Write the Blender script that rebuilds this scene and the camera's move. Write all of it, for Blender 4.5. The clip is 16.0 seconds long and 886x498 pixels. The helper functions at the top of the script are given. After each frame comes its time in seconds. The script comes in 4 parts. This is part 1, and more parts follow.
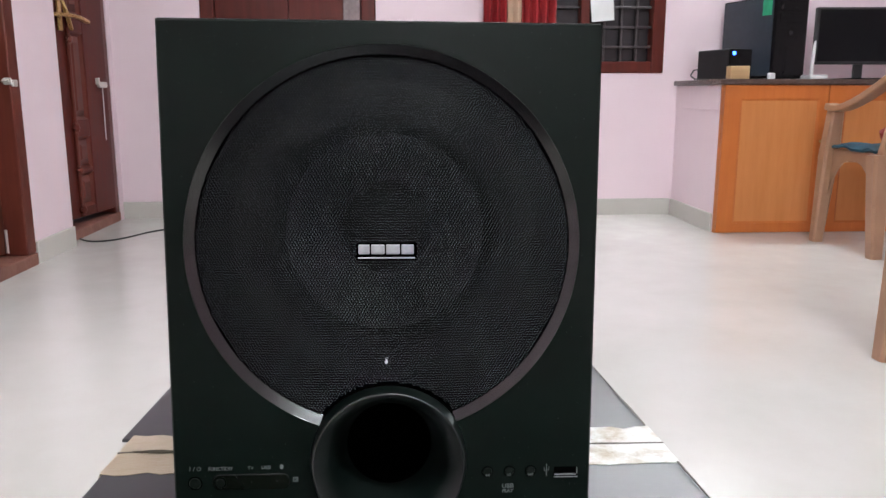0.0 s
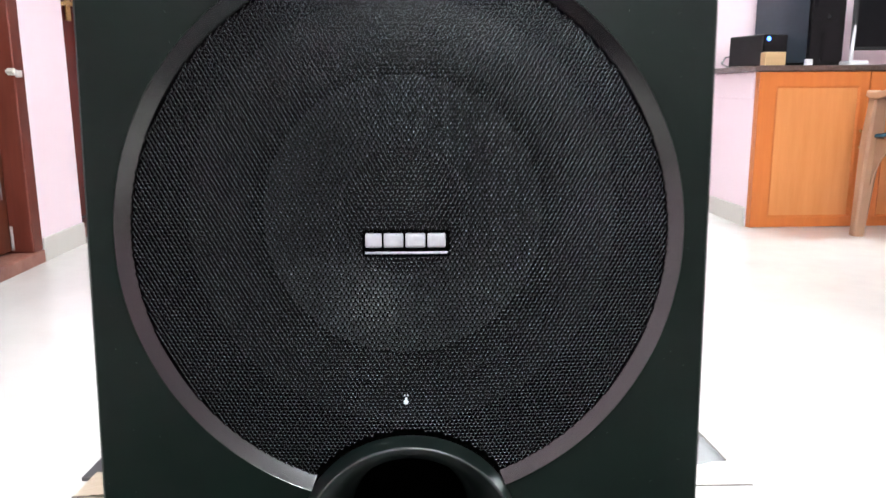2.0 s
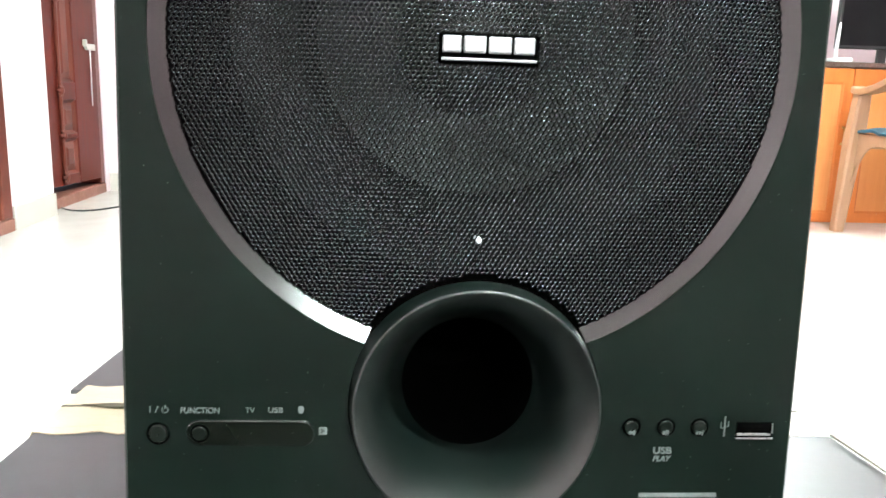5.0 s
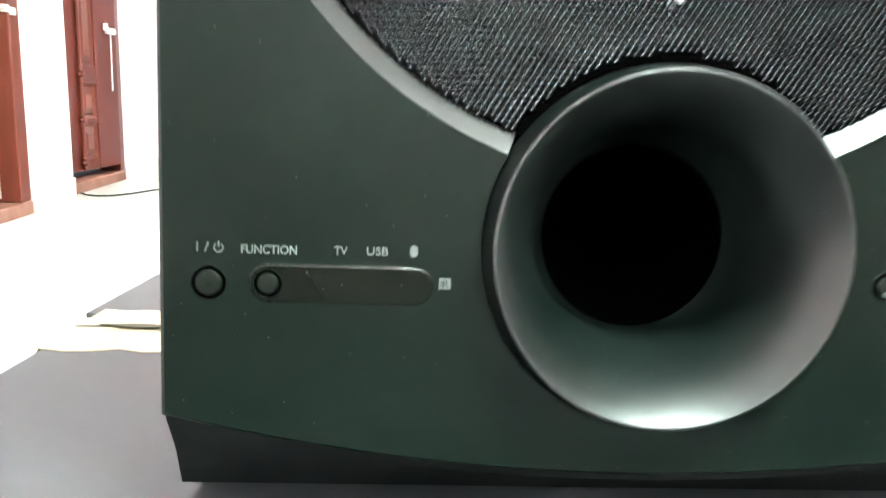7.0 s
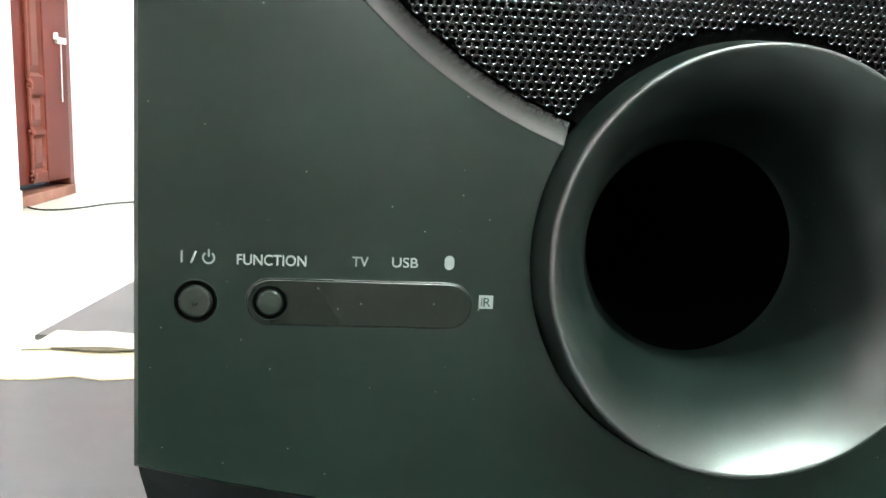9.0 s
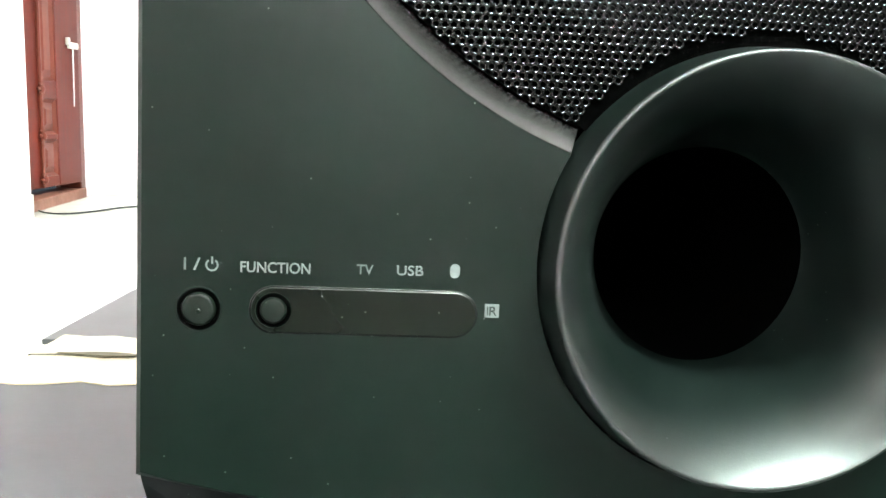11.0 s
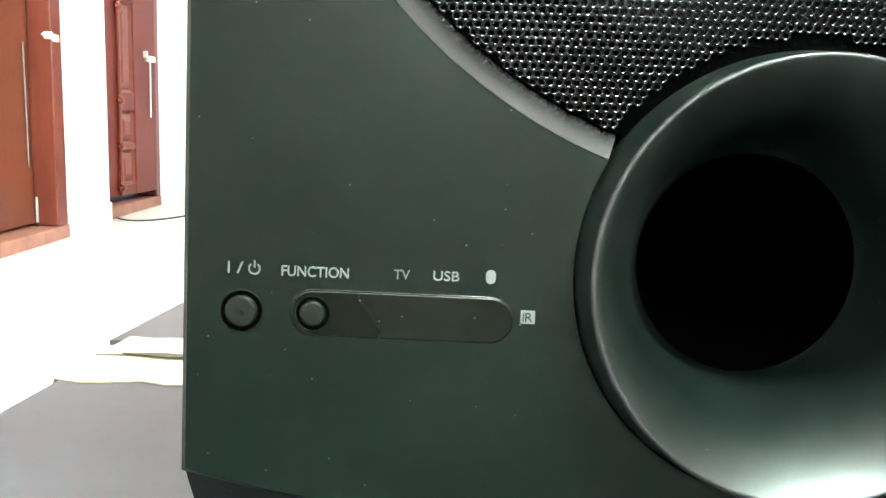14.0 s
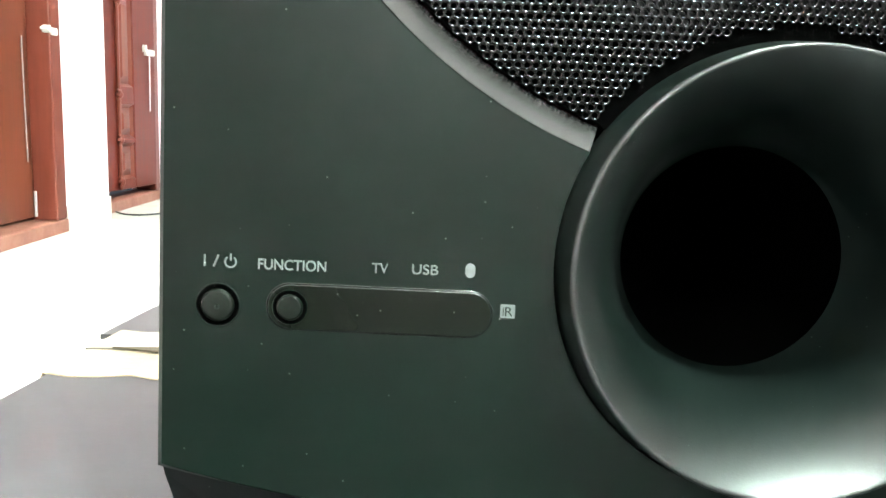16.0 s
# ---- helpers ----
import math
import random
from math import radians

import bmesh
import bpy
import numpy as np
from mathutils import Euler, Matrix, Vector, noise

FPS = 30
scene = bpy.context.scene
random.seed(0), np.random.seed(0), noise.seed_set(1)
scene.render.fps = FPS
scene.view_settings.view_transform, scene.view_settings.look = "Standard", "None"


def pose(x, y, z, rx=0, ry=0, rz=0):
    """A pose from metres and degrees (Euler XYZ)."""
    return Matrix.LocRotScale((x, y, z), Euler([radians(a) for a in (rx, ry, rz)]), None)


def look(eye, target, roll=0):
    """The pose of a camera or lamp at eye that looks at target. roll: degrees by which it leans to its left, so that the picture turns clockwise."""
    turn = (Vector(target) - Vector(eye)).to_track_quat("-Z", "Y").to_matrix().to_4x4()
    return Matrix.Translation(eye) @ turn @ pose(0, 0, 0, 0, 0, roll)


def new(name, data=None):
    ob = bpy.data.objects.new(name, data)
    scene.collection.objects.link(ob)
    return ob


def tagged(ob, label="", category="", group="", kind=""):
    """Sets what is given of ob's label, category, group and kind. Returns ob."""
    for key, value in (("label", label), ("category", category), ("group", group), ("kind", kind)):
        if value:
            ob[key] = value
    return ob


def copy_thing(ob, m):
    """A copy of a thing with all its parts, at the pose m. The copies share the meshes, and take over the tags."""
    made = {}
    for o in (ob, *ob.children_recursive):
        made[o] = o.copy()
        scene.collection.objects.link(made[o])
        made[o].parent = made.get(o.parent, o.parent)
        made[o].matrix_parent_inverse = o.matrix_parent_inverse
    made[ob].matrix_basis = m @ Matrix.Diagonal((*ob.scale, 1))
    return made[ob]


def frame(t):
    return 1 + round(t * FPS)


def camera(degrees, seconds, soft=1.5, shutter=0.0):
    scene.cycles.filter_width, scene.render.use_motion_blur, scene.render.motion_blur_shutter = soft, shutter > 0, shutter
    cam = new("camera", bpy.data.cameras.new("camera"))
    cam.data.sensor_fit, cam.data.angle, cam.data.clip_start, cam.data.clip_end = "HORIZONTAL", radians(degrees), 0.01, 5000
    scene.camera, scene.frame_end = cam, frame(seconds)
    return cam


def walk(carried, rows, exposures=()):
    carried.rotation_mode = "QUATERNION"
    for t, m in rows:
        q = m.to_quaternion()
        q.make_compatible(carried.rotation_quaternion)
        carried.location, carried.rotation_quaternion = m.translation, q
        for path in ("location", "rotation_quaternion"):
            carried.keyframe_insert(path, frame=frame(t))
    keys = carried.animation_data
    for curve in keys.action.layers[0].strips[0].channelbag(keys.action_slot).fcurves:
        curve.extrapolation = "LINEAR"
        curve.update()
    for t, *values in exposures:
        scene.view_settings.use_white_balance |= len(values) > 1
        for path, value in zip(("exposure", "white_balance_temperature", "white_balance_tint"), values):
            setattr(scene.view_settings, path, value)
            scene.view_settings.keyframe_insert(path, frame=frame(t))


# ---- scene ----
cam = camera(59.0, 16.0, shutter=0.5)
PATH = [
    (0, (0.0092, -0.4692, 0.7000), (0.1290, 1.4895, 0.3135), 0.06),
    (0.5, (0.0073, -0.4664, 0.6994), (0.1352, 1.4913, 0.3106), -0.19),
    (1, (0.0048, -0.4474, 0.6980), (0.1440, 1.5086, 0.3046), -0.03),
    (1.5, (0.0023, -0.3909, 0.6938), (0.1288, 1.5689, 0.3152), -0.51),
    (2, (0.0069, -0.3213, 0.6684), (0.0798, 1.6380, 0.2735), -0.35),
    (2.5, (-0.0029, -0.3009, 0.6604), (0.0633, 1.6544, 0.2452), 0.15),
    (3, (0.0001, -0.2919, 0.6561), (0.1007, 1.6651, 0.2561), 0.46),
    (3.5, (-0.0036, -0.2905, 0.6489), (0.1158, 1.6646, 0.2447), 0.80),
    (4, (-0.0099, -0.2911, 0.6334), (0.1167, 1.6654, 0.2378), 1.38),
    (4.5, (-0.0195, -0.2899, 0.6078), (0.1235, 1.6655, 0.2127), 1.72),
    (6.8, (-0.0723, -0.2252, 0.5227), (0.0665, 1.7278, 0.1150), 1.81),
    (7, (-0.0690, -0.2040, 0.5072), (0.0335, 1.7543, 0.1140), 1.84),
    (7.5, (-0.0744, -0.1707, 0.4928), (-0.0056, 1.7895, 0.1021), 0.81),
    (8, (-0.0896, -0.1593, 0.4926), (0.0863, 1.7921, 0.0912), 4.28),
    (8.5, (-0.0860, -0.1612, 0.4954), (0.1351, 1.7896, 0.1140), 2.70),
    (9, (-0.0860, -0.1660, 0.4979), (0.1260, 1.7921, 0.1500), 2.48),
    (11.5, (-0.0842, -0.1624, 0.4984), (0.0856, 1.8023, 0.1649), 2.76),
    (12, (-0.0824, -0.1608, 0.5001), (0.0268, 1.8085, 0.1685), 2.78),
    (12.5, (-0.0829, -0.1605, 0.4992), (0.0063, 1.8096, 0.1660), 2.57),
    (13, (-0.0815, -0.1572, 0.4949), (0.0039, 1.8128, 0.1607), 2.65),
    (13.5, (-0.0791, -0.1652, 0.4970), (-0.0434, 1.8076, 0.1707), 2.48),
    (14, (-0.0789, -0.1661, 0.4982), (-0.0550, 1.8077, 0.1764), 2.24),
    (14.5, (-0.0785, -0.1670, 0.4985), (-0.0726, 1.8054, 0.1675), 1.75),
    (15, (-0.0802, -0.1614, 0.4982), (-0.0490, 1.8108, 0.1674), 2.15),
    (15.5, (-0.0774, -0.1640, 0.4997), (-0.0492, 1.8081, 0.1683), 2.20),
    (16, (-0.0741, -0.1639, 0.4977), (-0.0510, 1.8076, 0.1625), 2.31),
]
EXPOSURES = [(0.0, 0.25, 6700, 8), (1.0, 0.3, 6700, 8), (1.5, 0.6, 6650, 7), (2.0, 1.1, 6600, 6), (3.0, 1.65, 6700, 0), (4.5, 1.8, 6850, -4), (6.8, 2.4, 6850, -10), (8.0, 2.47, 6850, -12), (16.0, 2.47, 6900, -12)]
walk(cam, [(t, look(eye, target, roll)) for t, eye, target, roll in PATH], EXPOSURES)

# ---- world and light ----
world = bpy.data.worlds.new("world")
scene.world = world
world.use_nodes = True
world.node_tree.nodes["Background"].inputs[0].default_value = (0.55, 0.7, 1.0, 1)
world.node_tree.nodes["Background"].inputs[1].default_value = 0.02

TUBE_POWER = 270.0  # emission of the fluorescent tubes


# ---- materials ----
def nodes_of(name):
    m = bpy.data.materials.new(name)
    m.use_nodes = True
    nt = m.node_tree
    return m, nt, nt.nodes, nt.links, nt.nodes["Principled BSDF"]


def coords(nt, scale):
    tc = nt.nodes.new("ShaderNodeTexCoord")
    mp = nt.nodes.new("ShaderNodeMapping")
    mp.inputs["Scale"].default_value = scale if isinstance(scale, tuple) else (scale, scale, scale)
    nt.links.new(tc.outputs["Object"], mp.inputs["Vector"])
    return mp.outputs["Vector"]


def noise_node(nt, vec, scale, detail=4.0, rough=0.55):
    n = nt.nodes.new("ShaderNodeTexNoise")
    n.inputs["Scale"].default_value = scale
    n.inputs["Detail"].default_value = detail
    n.inputs["Roughness"].default_value = rough
    nt.links.new(vec, n.inputs["Vector"])
    return n.outputs["Fac"]


def ramp(nt, fac, stops):
    r = nt.nodes.new("ShaderNodeValToRGB")
    el = r.color_ramp.elements
    while len(el) < len(stops):
        el.new(0.5)
    for e, (p, c) in zip(el, stops):
        e.position = p
        e.color = (*c, 1) if len(c) == 3 else c
    nt.links.new(fac, r.inputs["Fac"])
    return r.outputs["Color"]


def bump(nt, bsdf, height, strength, distance):
    b = nt.nodes.new("ShaderNodeBump")
    b.inputs["Strength"].default_value = strength
    b.inputs["Distance"].default_value = distance
    nt.links.new(height, b.inputs["Height"])
    nt.links.new(b.outputs["Normal"], bsdf.inputs["Normal"])


def grey(v):
    return (v, v, v)


def mottled(name, a, b, scale, rough, fine=0.0, fine_scale=200.0, distance=0.001, metal=0.0, rough_var=0.08, spec=0.5, stretch=(1, 1, 1), coat=0.0):
    """A surface whose colour drifts between a and b, with fine relief and uneven gloss."""
    m, nt, nodes, links, p = nodes_of(name)
    v = coords(nt, stretch)
    n1 = noise_node(nt, v, scale, 5.0)
    links.new(ramp(nt, n1, [(0.3, a), (0.7, b)]), p.inputs["Base Color"])
    n2 = noise_node(nt, v, scale * 4.3, 3.0)
    links.new(ramp(nt, n2, [(0.25, grey(max(0.02, rough - rough_var))), (0.75, grey(min(1.0, rough + rough_var)))]), p.inputs["Roughness"])
    p.inputs["Metallic"].default_value = metal
    p.inputs["Specular IOR Level"].default_value = spec
    p.inputs["Coat Weight"].default_value = coat
    p.inputs["Coat Roughness"].default_value = 0.08
    if fine:
        bump(nt, p, noise_node(nt, v, fine_scale, 2.0), fine, distance)
    return m


def glow(name, colour, strength):
    m, nt, nodes, links, p = nodes_of(name)
    p.inputs["Base Color"].default_value = (*colour, 1)
    p.inputs["Emission Color"].default_value = (*colour, 1)
    p.inputs["Emission Strength"].default_value = strength
    return m


def dusty_plastic(name, base, rough, spec=0.5):
    """Black moulded plastic or vinyl with fine grain and sparse grey dust specks."""
    m, nt, nodes, links, p = nodes_of(name)
    v = coords(nt, 1.0)
    vor = nodes.new("ShaderNodeTexVoronoi")
    vor.inputs["Scale"].default_value = 270.0
    vor.inputs["Randomness"].default_value = 1.0
    links.new(v, vor.inputs["Vector"])
    dot = ramp(nt, vor.outputs["Distance"], [(0.025, grey(1.0)), (0.07, grey(0.0))])
    pick = ramp(nt, vor.outputs["Color"], [(0.46, grey(0.0)), (0.72, grey(0.8))])
    mul = nodes.new("ShaderNodeMath")
    mul.operation = "MULTIPLY"
    links.new(dot, mul.inputs[0])
    links.new(pick, mul.inputs[1])
    mix = nodes.new("ShaderNodeMix")
    mix.data_type = "RGBA"
    links.new(mul.outputs[0], mix.inputs[0])
    cloud = noise_node(nt, v, 22.0, 4.0)
    links.new(ramp(nt, cloud, [(0.3, base), (0.75, tuple(c * 1.35 for c in base))]), mix.inputs[6])
    mix.inputs[7].default_value = (0.16, 0.17, 0.16, 1)
    links.new(mix.outputs[2], p.inputs["Base Color"])
    links.new(ramp(nt, cloud, [(0.2, grey(rough - 0.05)), (0.8, grey(rough + 0.07))]), p.inputs["Roughness"])
    p.inputs["Specular IOR Level"].default_value = spec
    bump(nt, p, noise_node(nt, v, 1400.0, 2.0), 0.12, 0.0002)
    return m


def wood(name, dark, light, rough, grain_axis=2, coat=0.0):
    m, nt, nodes, links, p = nodes_of(name)
    s = [14.0, 14.0, 14.0]
    s[grain_axis] = 1.2
    v = coords(nt, tuple(s))
    n = noise_node(nt, v, 2.2, 8.0, 0.65)
    links.new(ramp(nt, n, [(0.25, dark), (0.5, tuple((a + b) / 2 for a, b in zip(dark, light))), (0.78, light)]), p.inputs["Base Color"])
    links.new(ramp(nt, n, [(0.2, grey(rough - 0.06)), (0.8, grey(rough + 0.08))]), p.inputs["Roughness"])
    p.inputs["Coat Weight"].default_value = coat
    p.inputs["Coat Roughness"].default_value = 0.12
    p.inputs["Specular IOR Level"].default_value = 0.22
    bump(nt, p, n, 0.15, 0.002)
    return m


def tile_floor(name):
    """Cream vitrified tile with a soft marbling under polish."""
    m, nt, nodes, links, p = nodes_of(name)
    geo = nodes.new("ShaderNodeNewGeometry")
    v = geo.outputs["Position"]
    n = noise_node(nt, v, 1.6, 8.0, 0.6)
    links.new(ramp(nt, n, [(0.3, (0.54, 0.525, 0.49)), (0.55, (0.60, 0.59, 0.56)), (0.8, (0.64, 0.635, 0.61))]), p.inputs["Base Color"])
    n2 = noise_node(nt, v, 9.0, 4.0)
    links.new(ramp(nt, n2, [(0.2, grey(0.13)), (0.8, grey(0.24))]), p.inputs["Roughness"])
    bump(nt, p, noise_node(nt, v, 5.0, 2.0), 0.04, 0.003)
    return m


def printed_card(name):
    """Grey-blue printed cardboard, scuffed and faintly creased."""
    m, nt, nodes, links, p = nodes_of(name)
    v = coords(nt, 1.0)
    n = noise_node(nt, v, 7.0, 7.0, 0.65)
    scuff = noise_node(nt, coords(nt, (6, 30, 6)), 5.0, 6.0, 0.7)
    mix = nodes.new("ShaderNodeMix")
    mix.data_type = "RGBA"
    links.new(ramp(nt, scuff, [(0.66, grey(0.0)), (0.80, grey(0.55))]), mix.inputs[0])
    links.new(ramp(nt, n, [(0.25, (0.030, 0.031, 0.035)), (0.7, (0.045, 0.045, 0.050))]), mix.inputs[6])
    mix.inputs[7].default_value = (0.17, 0.165, 0.165, 1)
    links.new(mix.outputs[2], p.inputs["Base Color"])
    links.new(ramp(nt, n, [(0.2, grey(0.36)), (0.8, grey(0.46))]), p.inputs["Roughness"])
    p.inputs["Specular IOR Level"].default_value = 0.52
    bump(nt, p, noise_node(nt, v, 30.0, 5.0), 0.08, 0.002)
    return m


def packing_tape(name):
    """Clear-brown packing tape, crinkled, with milky torn patches."""
    m, nt, nodes, links, p = nodes_of(name)
    v = coords(nt, (10, 26, 10))
    n = noise_node(nt, v, 2.0, 8.0, 0.7)
    base = ramp(nt, n, [(0.3, (0.42, 0.335, 0.225)), (0.6, (0.49, 0.41, 0.30)), (0.75, (0.60, 0.55, 0.46))])
    # the film has gone milky towards the torn end
    w = coords(nt, 1.0)
    sep = nodes.new("ShaderNodeSeparateXYZ")
    links.new(w, sep.inputs[0])
    add = nodes.new("ShaderNodeMath")
    add.operation = "MULTIPLY_ADD"
    links.new(sep.outputs["X"], add.inputs[0])
    add.inputs[1].default_value = 1.1
    links.new(noise_node(nt, w, 38.0, 6.0, 0.65), add.inputs[2])
    mix = nodes.new("ShaderNodeMix")
    mix.data_type = "RGBA"
    links.new(ramp(nt, add.outputs[0], [(0.60, grey(0.0)), (0.80, grey(0.9))]), mix.inputs[0])
    links.new(base, mix.inputs[6])
    mix.inputs[7].default_value = (0.78, 0.78, 0.75, 1)
    links.new(mix.outputs[2], p.inputs["Base Color"])
    p.inputs["Roughness"].default_value = 0.28
    p.inputs["Coat Weight"].default_value = 0.4
    bump(nt, p, n, 0.5, 0.004)
    return m


M_WALL = mottled("pink_wall_paint", (0.77, 0.625, 0.675), (0.80, 0.66, 0.705), 1.7, 0.55, 0.25, 130.0, 0.001)
M_CEIL = mottled("white_ceiling_paint", (0.78, 0.72, 0.75), (0.82, 0.76, 0.79), 1.2, 0.7, 0.2, 90.0)
M_FLOOR = tile_floor("vitrified_tile")
M_SKIRT = mottled("skirting_tile", (0.50, 0.48, 0.44), (0.54, 0.52, 0.48), 2.0, 0.35, rough_var=0.02)
M_DOOR = wood("varnished_door_wood", (0.06, 0.007, 0.004), (0.105, 0.014, 0.008), 0.42, 2, 0.05)
M_DOOR2 = wood("door_leaf_wood", (0.085, 0.017, 0.011), (0.13, 0.030, 0.019), 0.34, 2, 0.15)
M_LEAF = wood("plain_door_leaf", (0.070, 0.017, 0.009), (0.105, 0.027, 0.014), 0.34, 2, 0.12)
M_SILL = mottled("worn_threshold_paint", (0.17, 0.06, 0.04), (0.25, 0.11, 0.08), 14.0, 0.5, 0.3, 60.0)
M_ORANGE = wood("orange_laminate", (0.46, 0.125, 0.028), (0.54, 0.16, 0.040), 0.33, 2, 0.2)
M_PANEL = wood("pale_orange_panel", (0.50, 0.18, 0.055), (0.58, 0.23, 0.08), 0.38, 2, 0.1)
M_GRANITE = mottled("dark_granite", (0.05, 0.03, 0.025), (0.10, 0.065, 0.055), 90.0, 0.25, 0.0)
M_FACE = dusty_plastic("speaker_front_plastic", (0.0011, 0.0034, 0.0023), 0.33, 0.105)
M_VINYL = dusty_plastic("speaker_black_vinyl", (0.002, 0.0025, 0.0025), 0.5, 0.14)
M_PORT = dusty_plastic("port_satin_plastic", (0.0010, 0.0030, 0.0024), 0.36, 0.6)
M_CHAMFER = mottled("recess_satin_plastic", (0.0030, 0.0018, 0.0021), (0.0033, 0.0020, 0.0023), 6.0, 0.18, spec=0.72, rough_var=0.0)
M_GRILLE = mottled("grille_black_steel", (0.0006, 0.0007, 0.0007), (0.0008, 0.0009, 0.0009), 40.0, 0.29, 0.0, metal=0.0, spec=0.085, rough_var=0.0)
# pale metal that paints the lamp glint on the grille holes
M_LIPGLINT = mottled("lip_glint_metal", (0.33, 0.39, 0.42), (0.38, 0.44, 0.47), 700.0, 0.42, metal=1.0, rough_var=0.0)
M_CONE = mottled("woofer_cone_paper", (0.0022, 0.0034, 0.0032), (0.003, 0.0042, 0.004), 8.0, 0.30, 0.0, spec=0.6, rough_var=0.0)
M_RUBBER = mottled("woofer_rubber", (0.0015, 0.0018, 0.0018), (0.002, 0.0024, 0.0024), 50.0, 0.30, spec=0.12, rough_var=0.0)
# near-black for dark parts, and for shade painted into hollows
M_DARK = mottled("black_and_cavity_shade", (0.0004, 0.0004, 0.0004), (0.0006, 0.0006, 0.0006), 30.0, 0.9, spec=0.008)
M_VOID = mottled("deep_groove", (0.0004, 0.0004, 0.0004), (0.0006, 0.0006, 0.0006), 60.0, 0.9, spec=0.0)
M_BTN = dusty_plastic("button_plastic", (0.0018, 0.0036, 0.0024), 0.30, 0.16)
M_WINDOW = dusty_plastic("smoked_window", (0.0014, 0.0023, 0.0013), 0.28, 0.08)
# plastic lightened to paint the highlight on thin edges
M_EDGEGLINT = mottled("edge_highlight_plastic", (0.008, 0.0105, 0.0098), (0.013, 0.016, 0.0155), 400.0, 0.22, spec=0.6)
M_SILVER = mottled("badge_silver", (0.30, 0.31, 0.32), (0.36, 0.37, 0.38), 300.0, 0.4, metal=0.5)
M_PRINT = mottled("pale_print", (0.085, 0.097, 0.095), (0.115, 0.128, 0.125), 500.0, 0.5)
M_STEEL = mottled("port_steel", (0.5, 0.5, 0.5), (0.6, 0.6, 0.6), 200.0, 0.3, metal=1.0)
M_DULL = mottled("dull_lock_metal", (0.16, 0.12, 0.12), (0.24, 0.19, 0.19), 40.0, 0.5, metal=0.3)
# near-white that paints the single glint at the grille
M_GLINTDOT = mottled("pale_glint_dot", (0.7, 0.72, 0.72), (0.8, 0.8, 0.8), 100.0, 0.15)
M_CARD = printed_card("printed_cardboard")
M_SEAM = mottled("dark_carton_seam", (0.09, 0.08, 0.065), (0.14, 0.125, 0.10), 60.0, 0.7)
M_TEAR = mottled("carton_tear", (0.035, 0.028, 0.012), (0.06, 0.048, 0.024), 90.0, 0.8)
M_TAPE = packing_tape("packing_tape")
M_CHAIR = mottled("tan_chair_plastic", (0.27, 0.14, 0.085), (0.36, 0.205, 0.125), 5.0, 0.32, rough_var=0.03)
M_CLOTH = mottled("blue_green_cloth", (0.004, 0.016, 0.014), (0.012, 0.09, 0.15), 9.0, 0.85, 0.6, 160.0, 0.003)
M_CLOTHRED = mottled("dark_red_cloth", (0.16, 0.012, 0.012), (0.26, 0.02, 0.02), 20.0, 0.85, 0.5, 160.0, 0.003)
M_PCSIDE = mottled("computer_case_side", (0.010, 0.016, 0.024), (0.015, 0.023, 0.033), 8.0, 0.4, 0.05, 300.0)
M_PCFRONT = mottled("gloss_black_plastic", (0.003, 0.003, 0.0035), (0.005, 0.005, 0.0055), 10.0, 0.22, spec=0.14)
M_SCREEN = mottled("monitor_screen", (0.004, 0.0045, 0.0055), (0.006, 0.0065, 0.0075), 4.0, 0.2, spec=0.12)
M_BLACK = mottled("black_plastic", (0.008, 0.0085, 0.010), (0.013, 0.0135, 0.015), 25.0, 0.42, 0.1, 300.0, 0.0005)
M_GREEN = mottled("green_sticker", (0.01, 0.22, 0.10), (0.02, 0.34, 0.17), 18.0, 0.4)
M_WHITE = mottled("white_plastic", (0.74, 0.75, 0.76), (0.80, 0.81, 0.82), 12.0, 0.35)
M_PINEWOOD = wood("pale_wood_block", (0.42, 0.27, 0.13), (0.58, 0.40, 0.22), 0.6, 0)
M_BRASS = mottled("aged_brass", (0.45, 0.29, 0.11), (0.62, 0.44, 0.2), 40.0, 0.3, metal=0.9)
M_CURTAIN = mottled("red_curtain", (0.24, 0.008, 0.012), (0.36, 0.018, 0.022), 15.0, 0.8, 0.5, 220.0, 0.002)
M_CURTAINB = mottled("beige_curtain", (0.48, 0.33, 0.22), (0.58, 0.42, 0.30), 15.0, 0.8, 0.5, 220.0, 0.002)
M_GLASS = mottled("night_window_pane", (0.015, 0.014, 0.016), (0.03, 0.026, 0.028), 3.0, 0.12)
M_IRON = mottled("dark_window_iron", (0.02, 0.015, 0.016), (0.035, 0.025, 0.026), 30.0, 0.45)
M_PAPER = mottled("white_paper", (0.72, 0.74, 0.73), (0.80, 0.81, 0.80), 8.0, 0.7, 0.2, 60.0)
M_BLUE = glow("blue_indicator", (0.03, 0.12, 1.0), 9.0)
M_TUBE = glow("fluorescent_tube", (0.84, 0.95, 1.0), TUBE_POWER * 1.55)
M_TUBEDIM = glow("dim_fluorescent_tube", (0.86, 0.95, 1.0), TUBE_POWER * 1.0)
M_TUBEFILL = glow("fill_fluorescent_tube", (0.86, 0.95, 1.0), TUBE_POWER * 0.35)
M_TUBEOLD = glow("aged_fluorescent_tube", (0.86, 0.95, 1.0), TUBE_POWER * 0.8)


